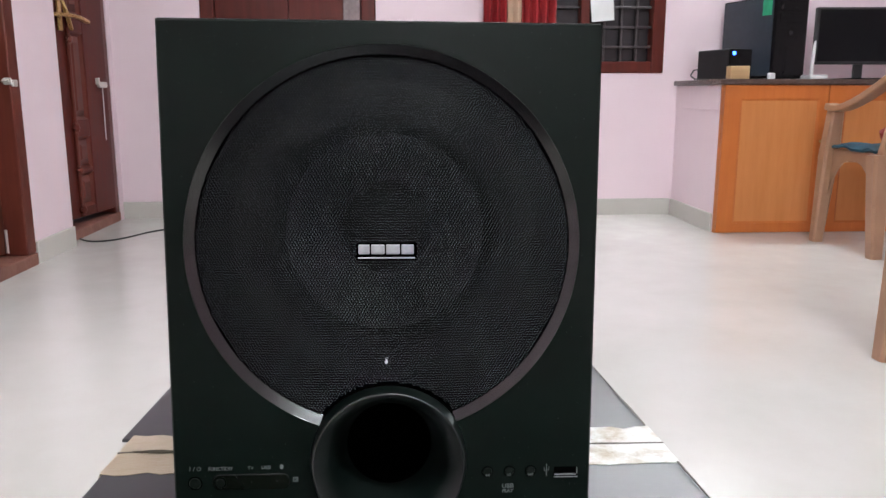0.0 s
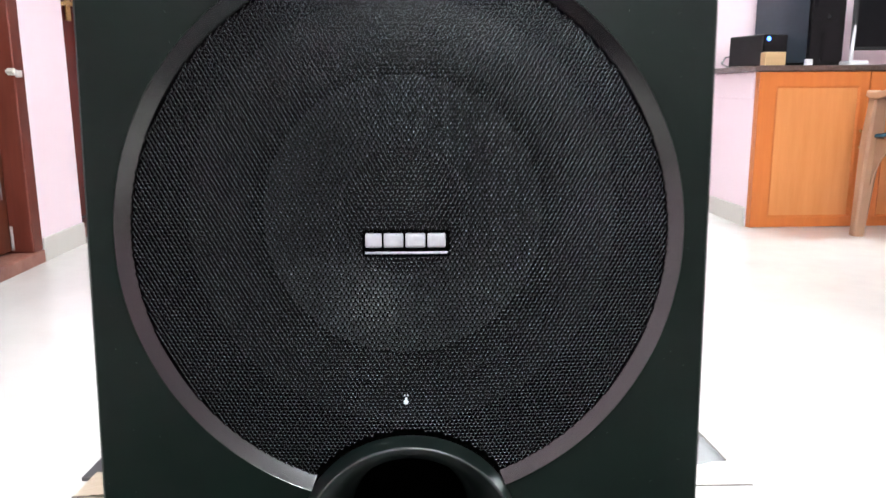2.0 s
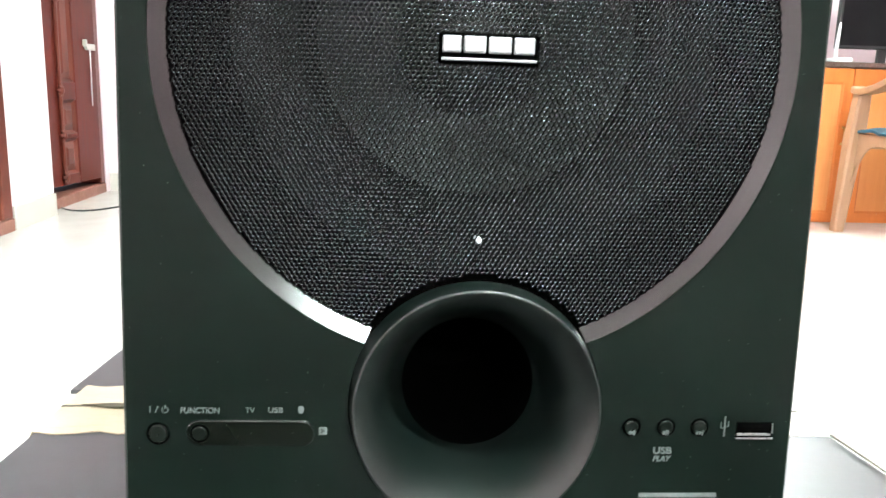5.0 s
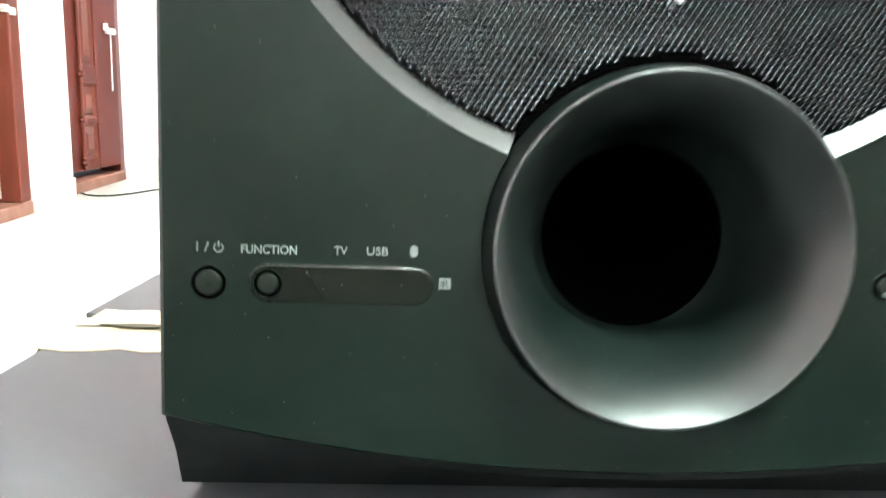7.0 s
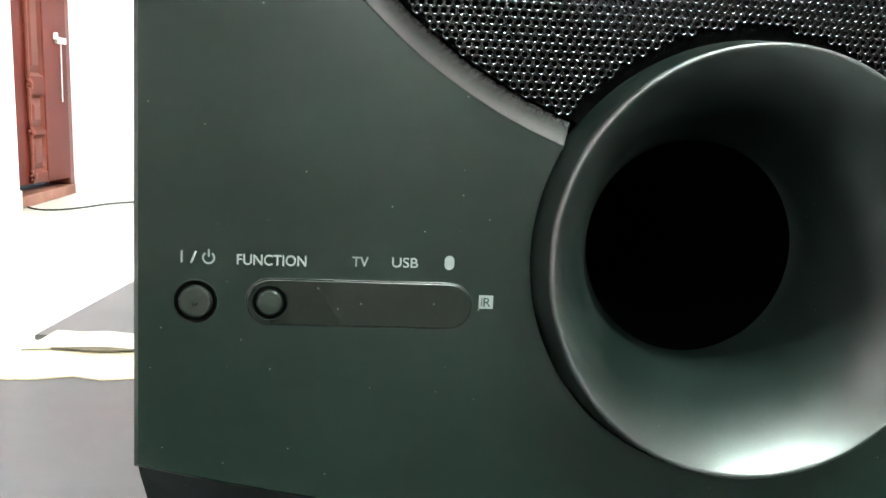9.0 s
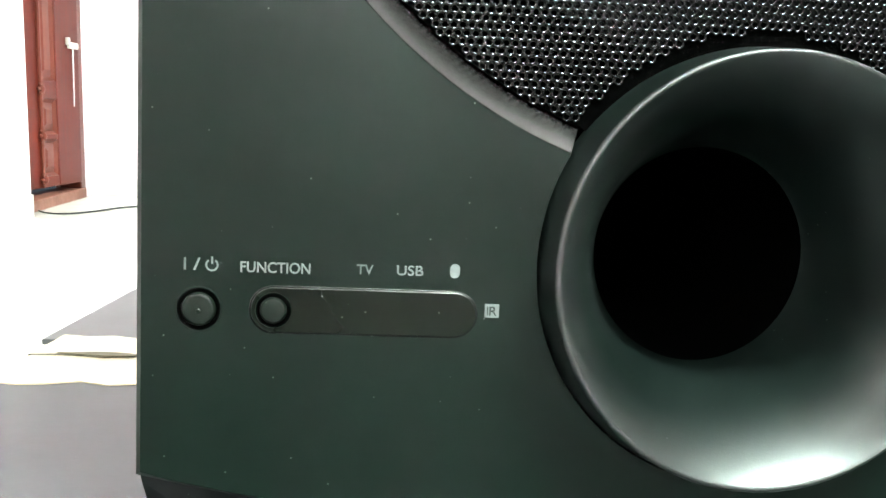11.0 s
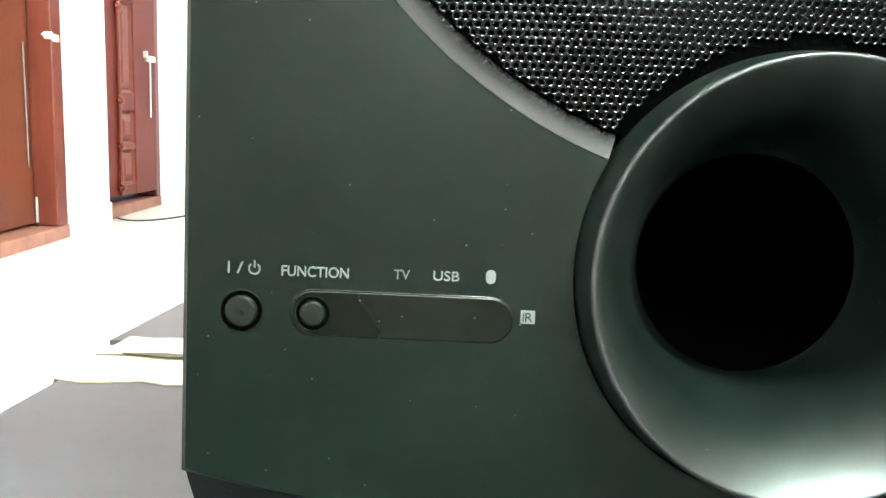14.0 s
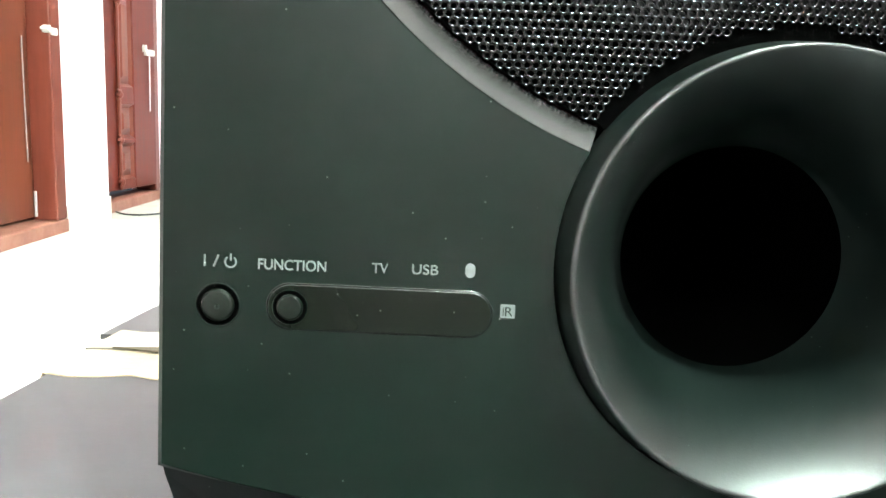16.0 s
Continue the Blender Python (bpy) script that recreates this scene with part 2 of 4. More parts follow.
# ---- mesh helpers ----
def part(name, bm, material, parent=None, label="", smooth=False, angle=0.6):
    me = bpy.data.meshes.new(name)
    bmesh.ops.recalc_face_normals(bm, faces=bm.faces[:])
    bm.to_mesh(me)
    bm.free()
    me.materials.append(material)
    if smooth:
        me.shade_smooth()
        me.set_sharp_from_angle(angle=angle)
    ob = new(name, me)
    if parent is not None:
        ob.parent = parent
    if label:
        tagged(ob, label)
    return ob


def thing(name, label, category, group="", at=(0, 0, 0), turn=0.0, kind=""):
    e = new(name)
    e.empty_display_size = 0.05
    e.matrix_basis = pose(*at, 0, 0, turn)
    return tagged(e, label, category, group, kind)


def structure(ob, label, category):
    return tagged(ob, label, category, "", "structure")


def box(x0, x1, y0, y1, z0, z1, bevel=0.0, seg=2, bm=None):
    b = bmesh.new()
    m = Matrix.LocRotScale(((x0 + x1) / 2, (y0 + y1) / 2, (z0 + z1) / 2), None, (abs(x1 - x0), abs(y1 - y0), abs(z1 - z0)))
    bmesh.ops.create_cube(b, size=1.0, matrix=m)
    if bevel:
        bmesh.ops.bevel(b, geom=b.edges[:], offset=bevel, segments=seg, profile=0.5, affect="EDGES", clamp_overlap=True)
    return merge(bm, b)


def merge(bm, b):
    """Adds the mesh b to bm, or hands b back where there is no bm."""
    if bm is None:
        return b
    me = bpy.data.meshes.new("tmp")
    b.to_mesh(me)
    b.free()
    bm.from_mesh(me)
    bpy.data.meshes.remove(me)
    return bm


def solid(b, thickness):
    """Gives a sheet its thickness."""
    bmesh.ops.recalc_face_normals(b, faces=b.faces[:])
    b.normal_update()
    bmesh.ops.solidify(b, geom=b.faces[:], thickness=thickness)


def cyl(a, b, r0, r1=None, seg=16, bm=None, cap=True):
    """A round bar from a to b."""
    r1 = r0 if r1 is None else r1
    a, b = Vector(a), Vector(b)
    d = b - a
    m = Matrix.Translation((a + b) / 2) @ d.to_track_quat("Z", "Y").to_matrix().to_4x4()
    t = bmesh.new()
    bmesh.ops.create_cone(t, cap_ends=cap, segments=seg, radius1=r0, radius2=r1, depth=d.length, matrix=m)
    return merge(bm, t)


def lathe(profile, centre, seg=96, bm=None):
    """Turns (radius, y) pairs round the y axis through centre (x, z)."""
    t = bmesh.new()
    cx, cz = centre
    rings = []
    for r, y in profile:
        if r < 1e-6:
            rings.append([t.verts.new((cx, y, cz))])
        else:
            rings.append([t.verts.new((cx + r * math.cos(2 * math.pi * i / seg), y, cz + r * math.sin(2 * math.pi * i / seg))) for i in range(seg)])
    for p, q in zip(rings, rings[1:]):
        for i in range(seg):
            j = (i + 1) % seg
            if len(p) == 1:
                t.faces.new((p[0], q[i], q[j]))
            elif len(q) == 1:
                t.faces.new((p[i], q[0], p[j]))
            else:
                t.faces.new((p[i], q[i], q[j], p[j]))
    return merge(bm, t)


def sweep(points, widths, depths, bm=None, up=(0, 0, 1), corner=0.3):
    """A bar with a rounded-rectangle section that follows points; widths across, depths along up."""
    t = bmesh.new()
    pts = [Vector(p) for p in points]
    rings = []
    for i, p in enumerate(pts):
        d = (pts[min(i + 1, len(pts) - 1)] - pts[max(i - 1, 0)]).normalized()
        s = d.cross(Vector(up))
        s = s.normalized() if s.length > 1e-4 else Vector((1, 0, 0))
        u = s.cross(d).normalized()
        w, h = widths[i] / 2, depths[i] / 2
        c = min(w, h) * corner
        shape = [(w - c, h), (w, h - c), (w, -h + c), (w - c, -h), (-w + c, -h), (-w, -h + c), (-w, h - c), (-w + c, h)]
        rings.append([t.verts.new(p + s * a + u * b) for a, b in shape])
    for p, q in zip(rings, rings[1:]):
        for i in range(8):
            t.faces.new((p[i], p[(i + 1) % 8], q[(i + 1) % 8], q[i]))
    t.faces.new(rings[0])
    t.faces.new(rings[-1])
    return merge(bm, t)


def bezier(a, b, c, n=8):
    a, b, c = Vector(a), Vector(b), Vector(c)
    return [a * (1 - k) ** 2 + b * 2 * k * (1 - k) + c * k * k for k in (i / n for i in range(n + 1))]


def lettering(name, text, size, at, material, parent, label="", shear=0.0, bold=0.0, width=0.0):
    """Words as a thin flat mesh on the speaker's front, their left end and baseline at (x, z)."""
    cu = bpy.data.curves.new("type", "FONT")
    cu.body, cu.size, cu.extrude, cu.shear, cu.offset = text, size, 0.0001, shear, bold
    ob = bpy.data.objects.new("type", cu)
    scene.collection.objects.link(ob)
    dg = bpy.context.evaluated_depsgraph_get()
    me = bpy.data.meshes.new_from_object(ob.evaluated_get(dg))
    bpy.data.objects.remove(ob)
    if width:
        xs = [v.co.x for v in me.vertices]
        k = width / (max(xs) - min(xs))
        me.transform(Matrix.Diagonal((k, 1, 1, 1)) @ Matrix.Translation((-min(xs), 0, 0)))
    me.transform(pose(at[0], -0.0002, at[1], 90, 0, 0))
    me.materials.clear()
    me.materials.append(material)
    o = new(name, me)
    o.parent = parent
    return tagged(o, label)


# ---- room ----
XL, YB, XS, YD = -1.50, 4.09, 1.653, 3.42   # left wall, back wall, counter's side, counter's front
XR, YF, ZC = 5.2, -4.6, 2.9                  # right wall, wall behind the camera, ceiling
WT = 0.2
SK = 0.096                                   # skirting height

floor = structure(part("floor", box(XL - 0.75, XR + 0.3, YF - 0.3, YB + 0.3, -0.12, -0.004), M_FLOOR), "pale grout bed under polished cream floor tiles", "floor")
structure(part("ceiling", box(XL - WT, XR + WT, YF - WT, YB + WT, ZC, ZC + 0.15), M_CEIL), "plain white painted ceiling", "ceiling")

D1 = (1.93, 2.85)     # door_1 opening along y, frame included
D2 = (3.25, 4.03)     # door_2 opening
DH = 2.08
wl = box(XL - WT, XL, YF, D1[0], 0, ZC)
box(XL - WT, XL, D1[1], D2[0], 0, ZC, bm=wl)
box(XL - WT, XL - 0.045, D2[1], YB, 0, ZC, bm=wl)
box(XL - WT, XL, D1[0], D1[1], DH, ZC, bm=wl)
box(XL - WT, XL, D2[0], D2[1], DH, ZC, bm=wl)
structure(part("wall_west", wl, M_WALL), "pink painted wall with two brown doors", "wall")

BD = (-1.058, -0.09)     # door_3 opening along x
WN = (0.58, 1.559, 0.824, 1.98)   # window opening
wb = box(XL - WT, BD[0], YB, YB + WT, 0, ZC)
box(BD[0], BD[1], YB, YB + WT, DH, ZC, bm=wb)
box(BD[1], WN[0], YB, YB + WT, 0, ZC, bm=wb)
box(WN[0], WN[1], YB, YB + WT, 0, WN[2], bm=wb)
box(WN[0], WN[1], YB, YB + WT, WN[3], ZC, bm=wb)
box(WN[1], XR + WT, YB, YB + WT, 0, ZC, bm=wb)
structure(part("wall_north", wb, M_WALL), "pink painted wall with a window and brown door", "wall")
structure(part("wall_passage", box(XL - 0.75, XL - 0.6, D1[0] - 0.5, YB + WT, 0, ZC), M_WALL), "plain pink wall beyond the two doors", "wall")
structure(part("wall_east", box(XR, XR + WT, YF, YB, 0, ZC), M_WALL), "plain pink painted wall", "wall")
structure(part("wall_south", box(XL - WT, XR + WT, YF - WT, YF, 0, ZC), M_WALL), "plain pink painted wall", "wall")


def skirting(x0, x1, y0, y1):
    ob = part("baseboard", box(x0, x1, y0, y1, -0.004, SK, 0.004, 2), M_SKIRT)
    return structure(ob, "grey-beige tile skirting along the pink wall", "baseboard")


skirting(XL, XL + 0.012, D1[1] + 0.004, D2[0] - 0.002)
skirting(XL, XL + 0.012, YF, D1[0] - 0.004)
skirting(XL - 0.045, BD[0] - 0.004, YB - 0.012, YB)
skirting(BD[1] + 0.004, XS - 0.012, YB - 0.012, YB)
skirting(XS - 0.012, XS, YD + 0.05, YB - 0.013)
skirting(XR - 0.012, XR, YF, YD)


def raised_panel(t0, t1, z0, z1, face, bm=None):
    """A fielded panel on a door leaf whose face looks along +x."""
    b = bmesh.new()
    e = 0.03
    a = [b.verts.new((face + 0.001, y, z)) for y, z in ((t0, z0), (t1, z0), (t1, z1), (t0, z1))]
    c = [b.verts.new((face - 0.012, y, z)) for y, z in ((t0 + e * 0.5, z0 + e * 0.5), (t1 - e * 0.5, z0 + e * 0.5), (t1 - e * 0.5, z1 - e * 0.5), (t0 + e * 0.5, z1 - e * 0.5))]
    d = [b.verts.new((face + 0.006, y, z)) for y, z in ((t0 + e * 1.6, z0 + e * 1.6), (t1 - e * 1.6, z0 + e * 1.6), (t1 - e * 1.6, z1 - e * 1.6), (t0 + e * 1.6, z1 - e * 1.6))]
    for p, q in ((a, c), (c, d)):
        for i in range(4):
            b.faces.new((p[i], p[(i + 1) % 4], q[(i + 1) % 4], q[i]))
    b.faces.new(d)
    return merge(bm, b)


# door_1: brown leaf, shut, in a thick frame with a high threshold
door1 = thing("door_1", "red-brown varnished wooden door, shut, in a thick frame", "door", kind="structure")
part("threshold", box(XL - 0.14, XL + 0.012, D1[0], D1[1] - 0.001, -0.004, 0.05, 0.006), M_SILL, door1, "worn brown wooden threshold")
for y0, y1 in ((D1[0] + 0.001, D1[0] + 0.08), (D1[1] - 0.08, D1[1] - 0.001)):
    part("frame_post", box(XL - 0.13, XL + 0.006, y0, y1, 0.05, DH, 0.006), M_DOOR2, door1)
part("frame_head", box(XL - 0.13, XL + 0.005, D1[0] + 0.081, D1[1] - 0.081, DH - 0.08, DH - 0.001, 0.006), M_DOOR2, door1)
part("leaf", box(XL - 0.115, XL - 0.076, D1[0] + 0.083, D1[1] - 0.085, 0.062, DH - 0.083, 0.004), M_LEAF, door1, "plain red-brown varnished door leaf")
part("hinge", cyl((XL - 0.07, D1[1] - 0.088, 0.065), (XL - 0.07, D1[1] - 0.088, 0.16), 0.006, seg=10), M_STEEL, door1, "worn steel hinge barrel")
b = box(XL + 0.004, XL + 0.014, D1[1] - 0.076, D1[1] - 0.034, 0.730, 0.757, 0.004)
box(XL - 0.02, XL + 0.012, D1[1] - 0.090, D1[1] - 0.0765, 0.737, 0.764, 0.005, bm=b)
cyl((XL - 0.02, D1[1] - 0.094, 0.752), (XL + 0.006, D1[1] - 0.094, 0.752), 0.005, seg=10, bm=b)
part("bolt_plate", b, M_SKIRT, door1, "white metal bolt plate")
part("bolt_rod", cyl((XL - 0.070, D1[1] - 0.135, 0.72), (XL - 0.070, D1[1] - 0.130, 0.27), 0.003, seg=8), M_DULL, door1, "thin tarnished bolt rod")

# door_2: panelled leaf, a little ajar
door2 = thing("door_2", "dark red-brown panelled wooden door, slightly ajar", "door", kind="structure")
fx = XL - 0.055
part("threshold", box(fx - 0.12, fx + 0.010, D2[0] + 0.001, D2[1] - 0.001, -0.004, 0.05, 0.006), M_SILL, door2, "worn brown wooden threshold")
part("frame_post", box(fx - 0.10, fx + 0.006, D2[1] - 0.064, D2[1] - 0.002, 0.05, DH, 0.006), M_DOOR2, door2)
part("frame_post", box(fx - 0.10, fx + 0.003, D2[0] + 0.002, D2[0] + 0.05, 0.05, DH, 0.006), M_DOOR2, door2)
part("frame_head", box(fx - 0.10, fx + 0.005, D2[0] + 0.051, D2[1] - 0.065, DH - 0.09, DH - 0.001, 0.006), M_DOOR2, door2)
LEAF_W = 0.79
leaf_pose = pose(fx + 0.012, D2[1] - 0.067, 0, 0, 0, -6.0)
lf = 0.0
b = bmesh.new()
ya, yb = -LEAF_W, 0.0
pa, pb = yb - 0.375, yb - 0.225     # the panels' two sides
box(lf - 0.036, lf, pb, yb, 0.085, DH - 0.1, 0.004, bm=b)
box(lf - 0.036, lf - 0.003, ya, pa, 0.085, DH - 0.1, 0.004, bm=b)
for z0, z1 in ((0.085, 0.135), (0.305, 0.33), (0.49, 0.575), (1.0, 1.09), (1.5, 1.58), (1.88, DH - 0.1)):
    box(lf - 0.034, lf - 0.001, pa, pb, z0, z1, 0.004, bm=b)
leaf = part("leaf", b, M_DOOR, door2)
leaf.matrix_basis = leaf_pose
for z0, z1 in ((0.135, 0.305), (0.33, 0.49), (0.575, 1.0), (1.09, 1.5), (1.58, 1.88)):
    part("panel", raised_panel(pa, pb, z0, z1, lf - 0.008), M_DOOR2, leaf, "polished raised door panel")
part("bead", sweep([(lf + 0.002, pa - 0.004, 0.09 + 0.1 * k) for k in range(19)], [0.020] * 19, [0.020] * 19, up=(0, 1, 0), corner=0.55), M_DOOR2, leaf, "polished half-round bead", True)
for z_ in (0.125, 0.325, 0.535, 0.965, 1.54):
    t = bmesh.new()
    bmesh.ops.create_uvsphere(t, u_segments=14, v_segments=8, radius=0.017, matrix=pose(lf + 0.010, pa - 0.004, z_) @ Matrix.Diagonal((0.8, 1, 1.15, 1)))
    for k in range(6):
        a_ = k * math.pi / 3
        bmesh.ops.create_uvsphere(t, u_segments=8, v_segments=6, radius=0.009, matrix=pose(lf + 0.006, pa - 0.004 + 0.019 * math.cos(a_), z_ + 0.021 * math.sin(a_)))
    part("rosette", t, M_DOOR2, leaf, "small carved wooden rosette", True, 1.2)
part("edge_strip", box(lf + 0.0005, lf + 0.016, ya - 0.012, ya + 0.03, 0.085, DH - 0.1, 0.005), M_DOOR, leaf, "rebated closing strip on the leaf")
b = box(lf, lf + 0.012, ya + 0.325, ya + 0.36, 1.0, 1.2, 0.004)
sweep(bezier((lf + 0.01, ya + 0.24, 1.065), (lf + 0.06, ya + 0.38, 1.085), (lf + 0.05, ya + 0.53, 1.055)), [0.024] * 9, [0.016] * 9, bm=b)
sweep(bezier((lf + 0.02, ya + 0.34, 1.16), (lf + 0.05, ya + 0.33, 1.09), (lf + 0.03, ya + 0.40, 1.01)), [0.02] * 9, [0.014] * 9, bm=b)
part("handle", b, M_BRASS, leaf, "aged brass door handle")
b = box(lf, lf + 0.018, yb - 0.115, yb - 0.03, 0.735, 0.765, 0.004)
box(lf, lf + 0.022, yb - 0.132, yb - 0.118, 0.75, 0.785, 0.004, bm=b)
part("bolt_plate", b, M_SKIRT, leaf, "white metal bolt plate")
part("bolt_rod", cyl((lf + 0.008, yb - 0.07, 0.735), (lf + 0.008, yb - 0.075, 0.46), 0.0035, seg=8), M_STEEL, leaf, "thin pale bolt rod")

# door_3: behind the speaker on the back wall
door3 = thing("door_3", "dark red-brown wooden double door, shut, on the pink back wall", "door", kind="structure")
for x0, x1 in ((BD[0] + 0.002, BD[0] + 0.08), (BD[1] - 0.08, BD[1] - 0.002)):
    part("frame_post", box(x0, x1, YB - 0.012, YB + 0.10, 0, DH, 0.006), M_DOOR, door3)
part("frame_head", box(BD[0] + 0.081, BD[1] - 0.081, YB - 0.01, YB + 0.10, DH - 0.08, DH - 0.001, 0.006), M_DOOR, door3)
for x0, x1 in ((BD[0] + 0.083, -0.576), (-0.572, BD[1] - 0.083)):
    part("leaf", box(x0, x1, YB + 0.01, YB + 0.045, 0.01, DH - 0.083, 0.004), M_DOOR, door3)
b = box(-0.27, -0.178, YB + 0.002, YB + 0.009, 1.05, 1.30, 0.003)
cyl((-0.22, YB + 0.004, 1.24), (-0.22, YB - 0.06, 1.24), 0.012, bm=b)
sweep([(-0.22, YB - 0.055, 1.24), (-0.27, YB - 0.06, 1.242), (-0.33, YB - 0.055, 1.24)], [0.02, 0.022, 0.018], [0.014] * 3, bm=b)
part("lock_plate", b, M_DULL, door3, "dull grey metal lock plate with a lever handle")

# window with iron bars and a curtain
win = thing("window_1", "dark night window with red-brown frame and iron bars", "window", kind="structure")
x0, x1, z0, z1 = WN
for a, c in ((x0 + 0.001, x0 + 0.065), (x1 - 0.072, x1 - 0.001)):
    part("window_frame", box(a, c, YB - 0.012, YB + 0.09, z0 + 0.001, z1 - 0.001, 0.005), M_DOOR, win)
for a, c in ((z0 + 0.001, z0 + 0.065), (z1 - 0.065, z1 - 0.001)):
    part("window_frame", box(x0 + 0.066, x1 - 0.073, YB - 0.011, YB + 0.09, a, c, 0.005), M_DOOR, win)
part("window_frame", box(1.07, 1.12, YB - 0.008, YB + 0.08, z0 + 0.066, z1 - 0.066, 0.004), M_DOOR, win, "middle post of the window frame")
for a, c in ((x0 + 0.066, 1.069), (1.121, x1 - 0.073)):
    part("pane", box(a, c, YB + 0.07, YB + 0.076, z0 + 0.066, z1 - 0.066), M_GLASS, win)
bz = z0 + 0.14
while bz < z1 - 0.1:
    part("bar", box(x0 + 0.066, x1 - 0.073, YB + 0.02, YB + 0.03, bz, bz + 0.014, 0.002, 1), M_IRON, win)
    bz += 0.11
for bx in (1.21, 1.31, 1.40):
    part("bar", box(bx, bx + 0.014, YB + 0.034, YB + 0.046, z0 + 0.066, z1 - 0.066, 0.002, 1), M_IRON, win)


def curtain(x0, x1, z0, z1, waves, material, parent, name):
    t = bmesh.new()
    n = waves * 10
    cols = []
    for i in range(n + 1):
        k = i / n
        x = x0 + (x1 - x0) * k
        y = YB - 0.06 + 0.022 * math.sin(k * waves * 2 * math.pi) + 0.006 * math.sin(k * 17.0)
        cols.append([t.verts.new((x + 0.004 * math.sin(z * 7), y, z)) for z in [z0 + (z1 - z0) * j / 6 for j in range(7)]])
    for p, q in zip(cols, cols[1:]):
        for j in range(6):
            t.faces.new((p[j], q[j], q[j + 1], p[j + 1]))
    solid(t, 0.002)
    return part(name, t, material, parent, smooth=True, angle=1.2)


cur = thing("window_curtain", "red curtain with a beige stripe hanging at the window", "curtain", at=(0, 0, 0))
curtain(0.505, 0.635, 0.76, 2.02, 3, M_CURTAIN, cur, "red_panel")
curtain(0.640, 0.716, 0.76, 2.02, 1, M_CURTAINB, cur, "beige_panel")
curtain(0.721, 0.912, 0.76, 2.02, 4, M_CURTAIN, cur, "red_panel")
part("rod", cyl((0.45, YB - 0.06, 2.03), (1.62, YB - 0.06, 2.03), 0.01), M_BRASS, cur)
for rx in (0.48, 1.60):
    part("bracket", cyl((rx, YB + 0.0, 2.03), (rx, YB - 0.06, 2.03), 0.007, seg=10), M_BRASS, cur)

b = bmesh.new()
sheet = [[b.verts.new((1.10 + 0.13 * i / 4 + 0.03 * (1 - j / 6), YB - 0.018 - 0.004 * math.sin(i * 1.3 + j), 1.105 + 0.30 * j / 6 + 0.012 * i / 4)) for j in range(7)] for i in range(5)]
for i in range(4):
    for j in range(6):
        b.faces.new((sheet[i][j], sheet[i + 1][j], sheet[i + 1][j + 1], sheet[i][j + 1]))
solid(b, 0.0015)
tagged(part("paper_sheet", b, M_PAPER, smooth=True), "white paper sheet hung askew on the window bars", "paper")


# ---- counter with cupboards ----
ZS0, ZS1 = 0.752, 0.779
structure(part("wall_partition", box(XS, XS + 0.09, YD + 0.045, YB - 0.001, 0, ZS0 - 0.002), M_WALL), "pink plastered masonry side under the counter", "wall")
# added strip in place of the slab's shadow on the plain side wall
tagged(part("slab_shadow_strip", box(XS - 0.006, XS - 0.001, YD + 0.045, YB - 0.004, 0.625, ZS0 - 0.002, 0.002), M_WALL), "thin pink strip standing for the shadow under the granite slab", "beam", kind="structure")
tagged(part("counter_slab", box(XS - 0.025, XR - 0.001, YD - 0.012, YB - 0.002, ZS0, ZS1, 0.005), M_GRANITE), "dark brown polished granite counter slab", "worktop")


def cupboard(x0, x1):
    c = thing("counter_cupboard", "orange wood cupboard unit with a framed door under the counter", "cupboard", "cupboards under the counter", (x0, YD, 0))
    w = x1 - x0
    part("carcass", box(0.0, w, 0.020, 0.044, 0.0, ZS0 - 0.002), M_ORANGE, c)
    d = bmesh.new()
    st = 0.085
    for a0, a1, b0, b1 in ((0.002, st, 0.003, ZS0 - 0.004), (w - 0.045, w - 0.002, 0.003, ZS0 - 0.004), (st, w - 0.045, 0.003, 0.05), (st, w - 0.045, 0.683, ZS0 - 0.004)):
        box(a0, a1, 0.0, 0.0195, b0, b1, bm=d)
    bmesh.ops.remove_doubles(d, verts=d.verts[:], dist=0.0001)
    door = part("door", d, M_ORANGE, c)
    # moulded bevel round the panel
    m = bmesh.new()
    o = [m.verts.new((x, 0.0005, z)) for x, z in ((st, 0.05), (w - 0.045, 0.05), (w - 0.045, 0.683), (st, 0.683))]
    i = [m.verts.new((x, 0.007, z)) for x, z in ((st + 0.012, 0.062), (w - 0.057, 0.062), (w - 0.057, 0.671), (st + 0.012, 0.671))]
    for k in range(4):
        m.faces.new((o[k], o[(k + 1) % 4], i[(k + 1) % 4], i[k]))
    part("moulding", m, M_ORANGE, door)
    part("panel", box(st + 0.001, w - 0.046, 0.006, 0.014, 0.051, 0.682), M_PANEL, door, "pale orange flat door panel")
    hx = w - 0.026
    k = sweep([(hx, 0.0, 0.39), (hx, -0.022, 0.395), (hx, -0.026, 0.43), (hx, -0.022, 0.465), (hx, 0.0, 0.47)], [0.012] * 5, [0.009] * 5, up=(1, 0, 0))
    part("handle", k, M_BRASS, door, "small brass pull handle")


cx = XS
for i in range(3):
    cupboard(cx + 0.001, cx + 0.54)
    cx += 0.541

# ---- things on the counter ----
T = ZS1
pc = thing("computer_tower", "black desktop computer tower with a green sticker on its side", "computer", at=(2.166, 3.645, T), turn=13)
part("case", box(-0.195, 0.0, 0.012, 0.44, 0.008, 0.43, 0.006), M_PCFRONT, pc)
part("side_panel", box(-0.201, -0.196, 0.02, 0.43, 0.02, 0.42, 0.002), M_PCSIDE, pc, "dark blue-grey steel side panel")
f = box(-0.196, 0.001, 0.0, 0.0115, 0.006, 0.432, 0.004)
box(-0.17, -0.025, -0.003, 0.0, 0.35, 0.395, 0.001, bm=f)
